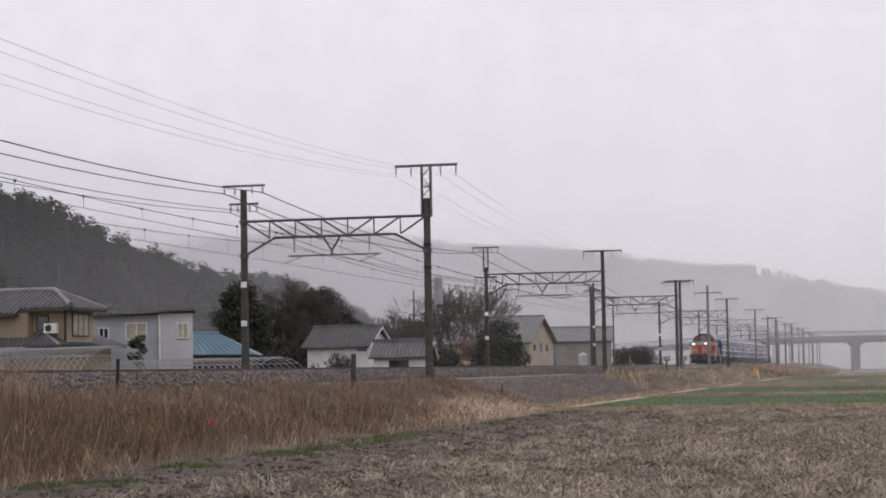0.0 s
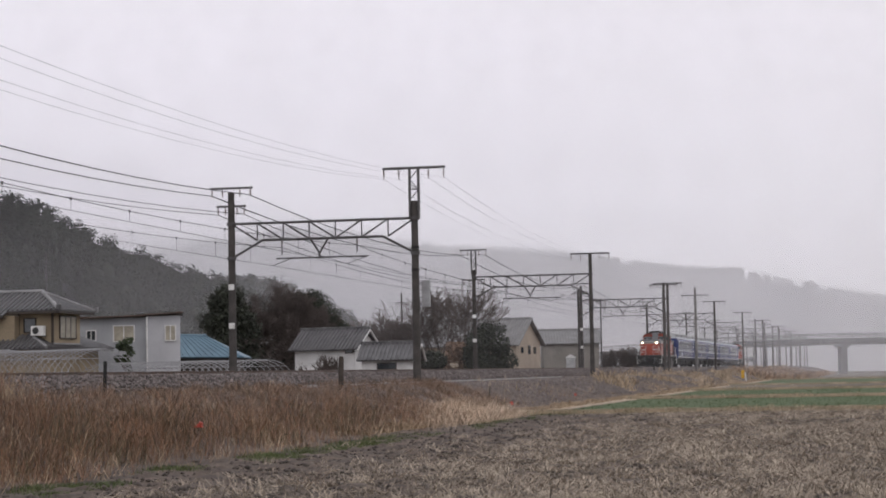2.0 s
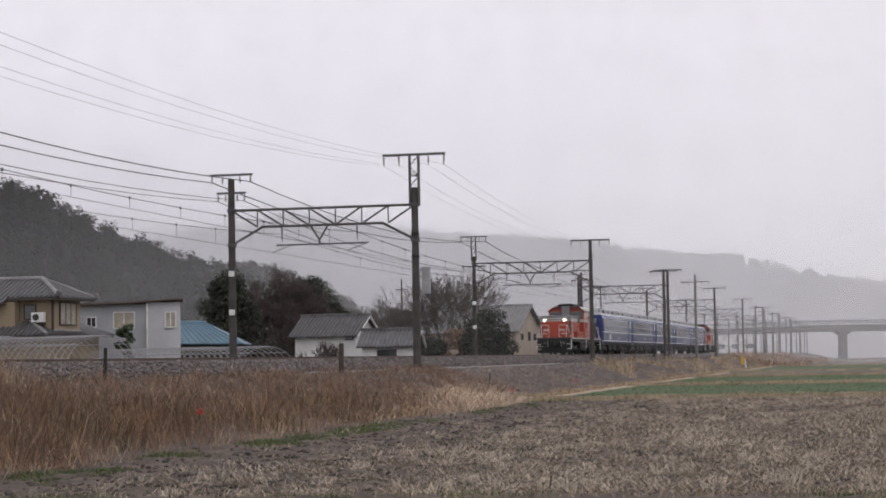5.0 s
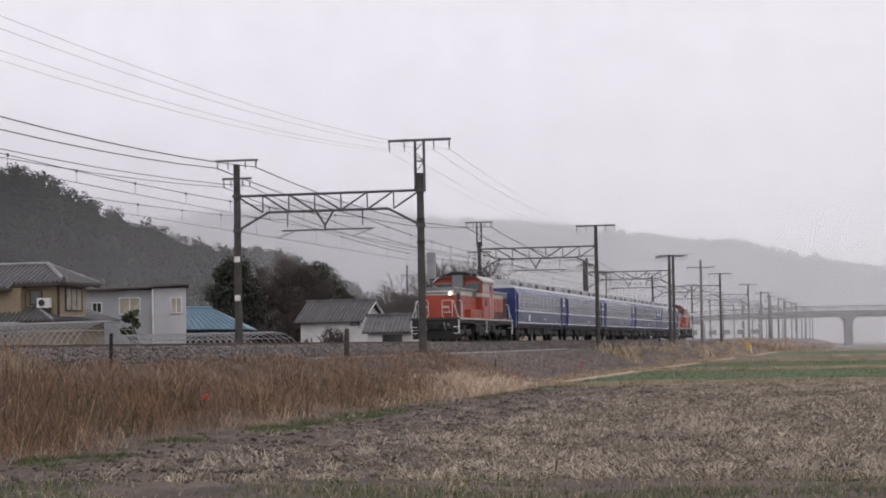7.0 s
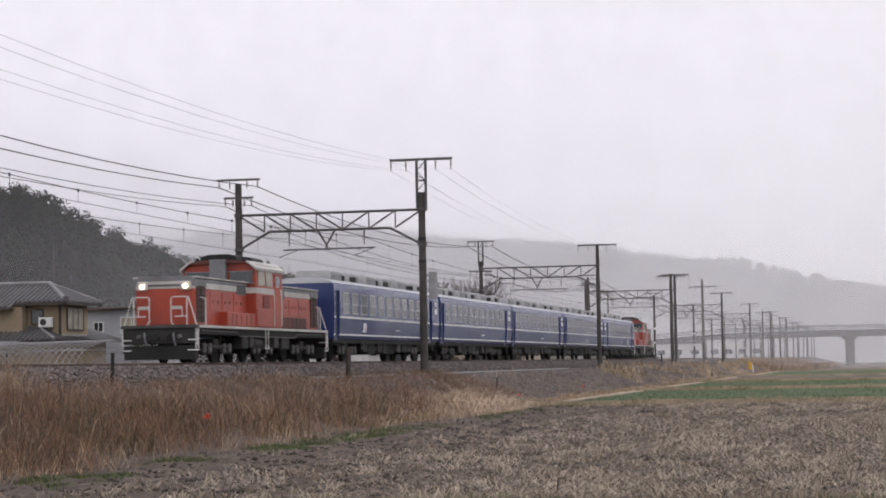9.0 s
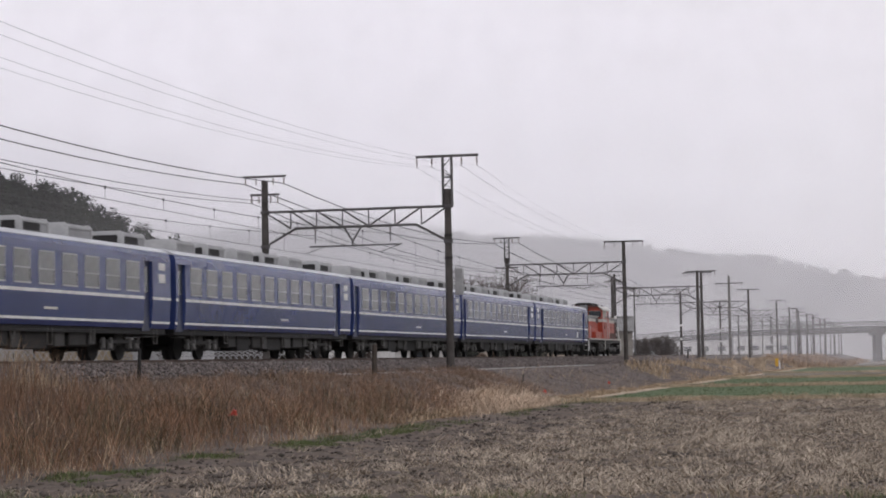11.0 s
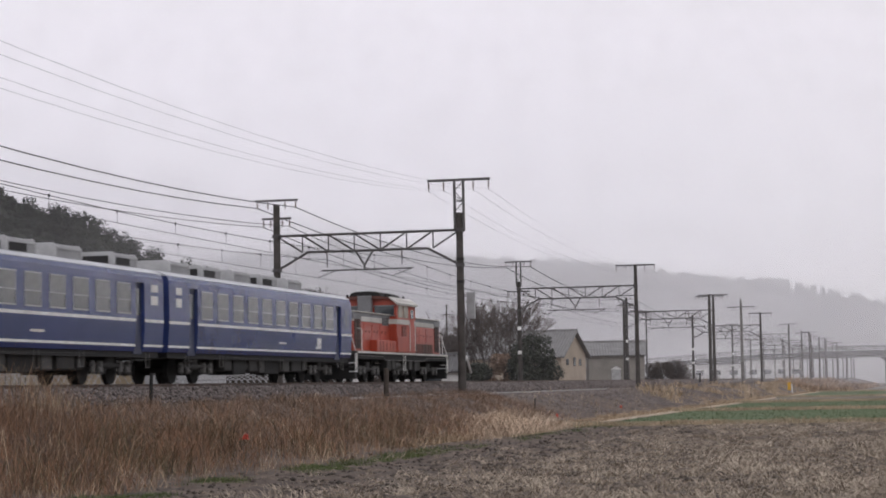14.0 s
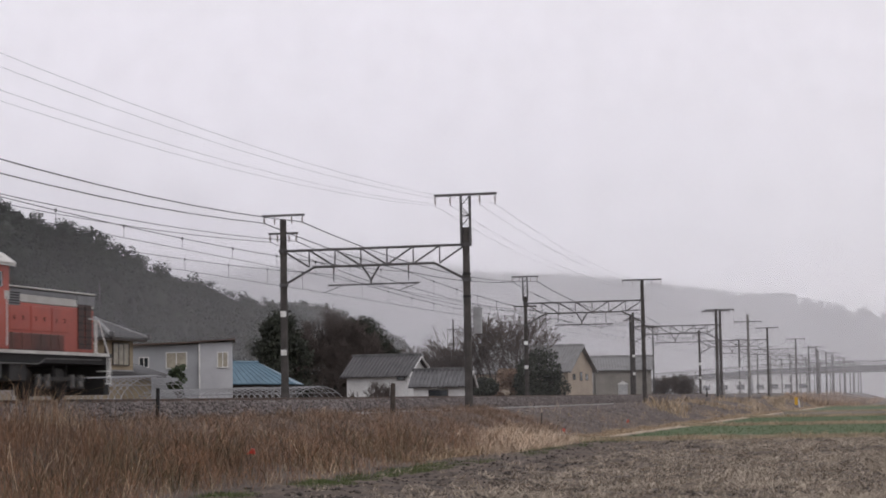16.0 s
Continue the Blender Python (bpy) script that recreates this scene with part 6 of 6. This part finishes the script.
sheet("field_path", np.linspace(-15.75, -14.75, 6), np.arange(88, 300, 0.8), lambda X, Y: 0.07 + rng.normal(0, 0.015, X.shape) - 0.08 * np.abs(X + 15.25), mat("trodden_path", (0.46, 0.37, 0.28), (0.33, 0.26, 0.195), 0.95, 0.8, 12, 0.4), "pale trodden earth path along the foot of the bank", "path")
# grey stones spilled down the bank
n = 24000
y = 70 + 150 * rng.random(n) ** 1.2
x = -20.7 + 3.9 * rng.random(n) ** 1.3
k = rng.random(n) < np.clip(2.2 * wave(x, y, 0.35, 21) - 0.35, 0.1, 1)
x, y = x[k], y[k]
n = len(x)
r = rng.uniform(0.02, 0.06, n)
v = np.stack([x, y, height(x, y) + 0.005], 1)[:, None, :] + o[None] * r[:, None, None] * rng.uniform(0.6, 1.3, (n, 6, 1))
cloud("bank_stones", v, (np.arange(n)[:, None, None] * 6 + t8[None]).reshape(-1, 3), STONE, "grey stones spilled down the embankment", "stones")
# rice straw over the ploughed field: flattened strands, then paler bent tufts
def straw(name, n, seed, m, spread, hr, lr, gain, material, label):
    y = 26.8 + 59.5 * rng.random(n) ** 1.35
    x = rng.uniform(-15, 1, n) + rng.random(n) * np.interp(y, [27, 86], [6, 18])
    k = rng.random(n) < np.interp(x + (y - 27) * 0.02, [-13.6, -11, -8, -5], [0.03, 0.22, 0.8, 1]) * np.clip(gain * wave(x, y, 1.3, seed) - gain * 0.3, 0.04, 1) * (0.35 + 0.9 * wave(x * 0.25, y * 2.2, 0.9, seed + 1))
    x, y = x[k], y[k]
    sz = np.repeat(rng.uniform(0.5, 1.5, len(x)) ** 1.5, m)
    bx, by = np.repeat(x, m) + rng.normal(0, spread, len(x) * m) * sz, np.repeat(y, m) + rng.normal(0, spread, len(x) * m) * sz
    v, f = blades(np.stack([bx, by, 0 * bx + 0.015], 1), rng.uniform(*hr, len(bx)) * sz, rng.uniform(0.007, 0.016, len(bx)), rng.uniform(*lr, len(bx)), 0.5)
    cloud(name, v, f, material, label, "straw")


straw("flattened_straw", 17000, 31, 12, 0.1, (0.05, 0.1), (1.2, 4.5), 2.2, STRAW, "flattened old rice straw over ploughed soil")
straw("straw_tufts", 3200, 41, 16, 0.06, (0.06, 0.18), (0.2, 2.2), 3.0, mat("pale_straw", (0.46, 0.385, 0.3), (0.31, 0.25, 0.19), 0.85, 0.8, 30, 0.1, island=0.4), "bleached upright tufts of rice stubble")
# loose fans of long bleached straw, each combed one way
n = 5600
y = 26.9 + 59 * rng.random(n) ** 1.3
x = rng.uniform(-14.5, 1, n) + rng.random(n) * np.interp(y, [27, 86], [6, 18])
k = rng.random(n) < np.interp(x + (y - 27) * 0.02, [-13.6, -11, -8, -5], [0.03, 0.22, 0.8, 1]) * np.clip(2.4 * wave(x * 0.5, y * 1.8, 0.9, 71) - 0.55, 0.06, 1)
x, y = x[k], y[k]
m = 24
size = np.repeat(rng.uniform(0.6, 2.7, len(x)), m)
course = np.repeat(rng.uniform(0, 2 * np.pi, len(x)), m) + rng.normal(0, 0.5, len(x) * m)
bx, by = np.repeat(x, m) + rng.normal(0, 0.06, len(x) * m) * size, np.repeat(y, m) + rng.normal(0, 0.06, len(x) * m) * size
v, f = blades(np.stack([bx, by, 0 * bx + 0.01], 1), rng.uniform(0.03, 0.13, len(bx)) * size, rng.uniform(0.008, 0.017, len(bx)), rng.uniform(0.6, 4.5, len(bx)), 0.5, course)
cloud("straw_fans", v, f, mat("bleached_straw", (0.49, 0.405, 0.315), (0.32, 0.262, 0.203), 0.85, 0.8, 30, 0.1, island=0.4), "loose fans of bleached rice straw on the soil", "straw")
# dark clods of turned soil
n = 26000
y = 26.8 + 59.5 * rng.random(n) ** 1.3
x = rng.uniform(-15.6, 1, n) + rng.random(n) * np.interp(y, [27, 86], [6, 18])
r = 0.02 + 0.05 * rng.random(n) ** 2
v = np.stack([x, y, 0 * x + 0.012], 1)[:, None, :] + o[None] * r[:, None, None] * rng.uniform(0.5, 1.4, (n, 6, 1)) * np.array([1.2, 1.2, 0.9])
cloud("soil_clods", v, (np.arange(n)[:, None, None] * 6 + t8[None]).reshape(-1, 3), mat("clod", (0.1, 0.08, 0.067), (0.055, 0.046, 0.04), 0.95, 1, 20, 0.2, island=0.35), "dark clods of turned soil in the field", "soil")


def motions():
    """The train runs towards the viewer at a steady speed."""
    run = [(0, 390.6), (3.5, 312.2), (8.5, 201.04), (11, 146.42), (14.5, 69.94), (16, 37.4)]
    times = [0, 1 / 30, 2 / 30, 0.2] + [0.5 * k for k in range(1, 32)] + [15.8, 16 - 2 / 30, 16 - 1 / 30, 16]
    for ob, ahead in train:
        walk(ob, [(t, pose(TRACK, float(np.interp(t, [r[0] for r in run], [r[1] for r in run])) + ahead, RZ)) for t in times])


motions()
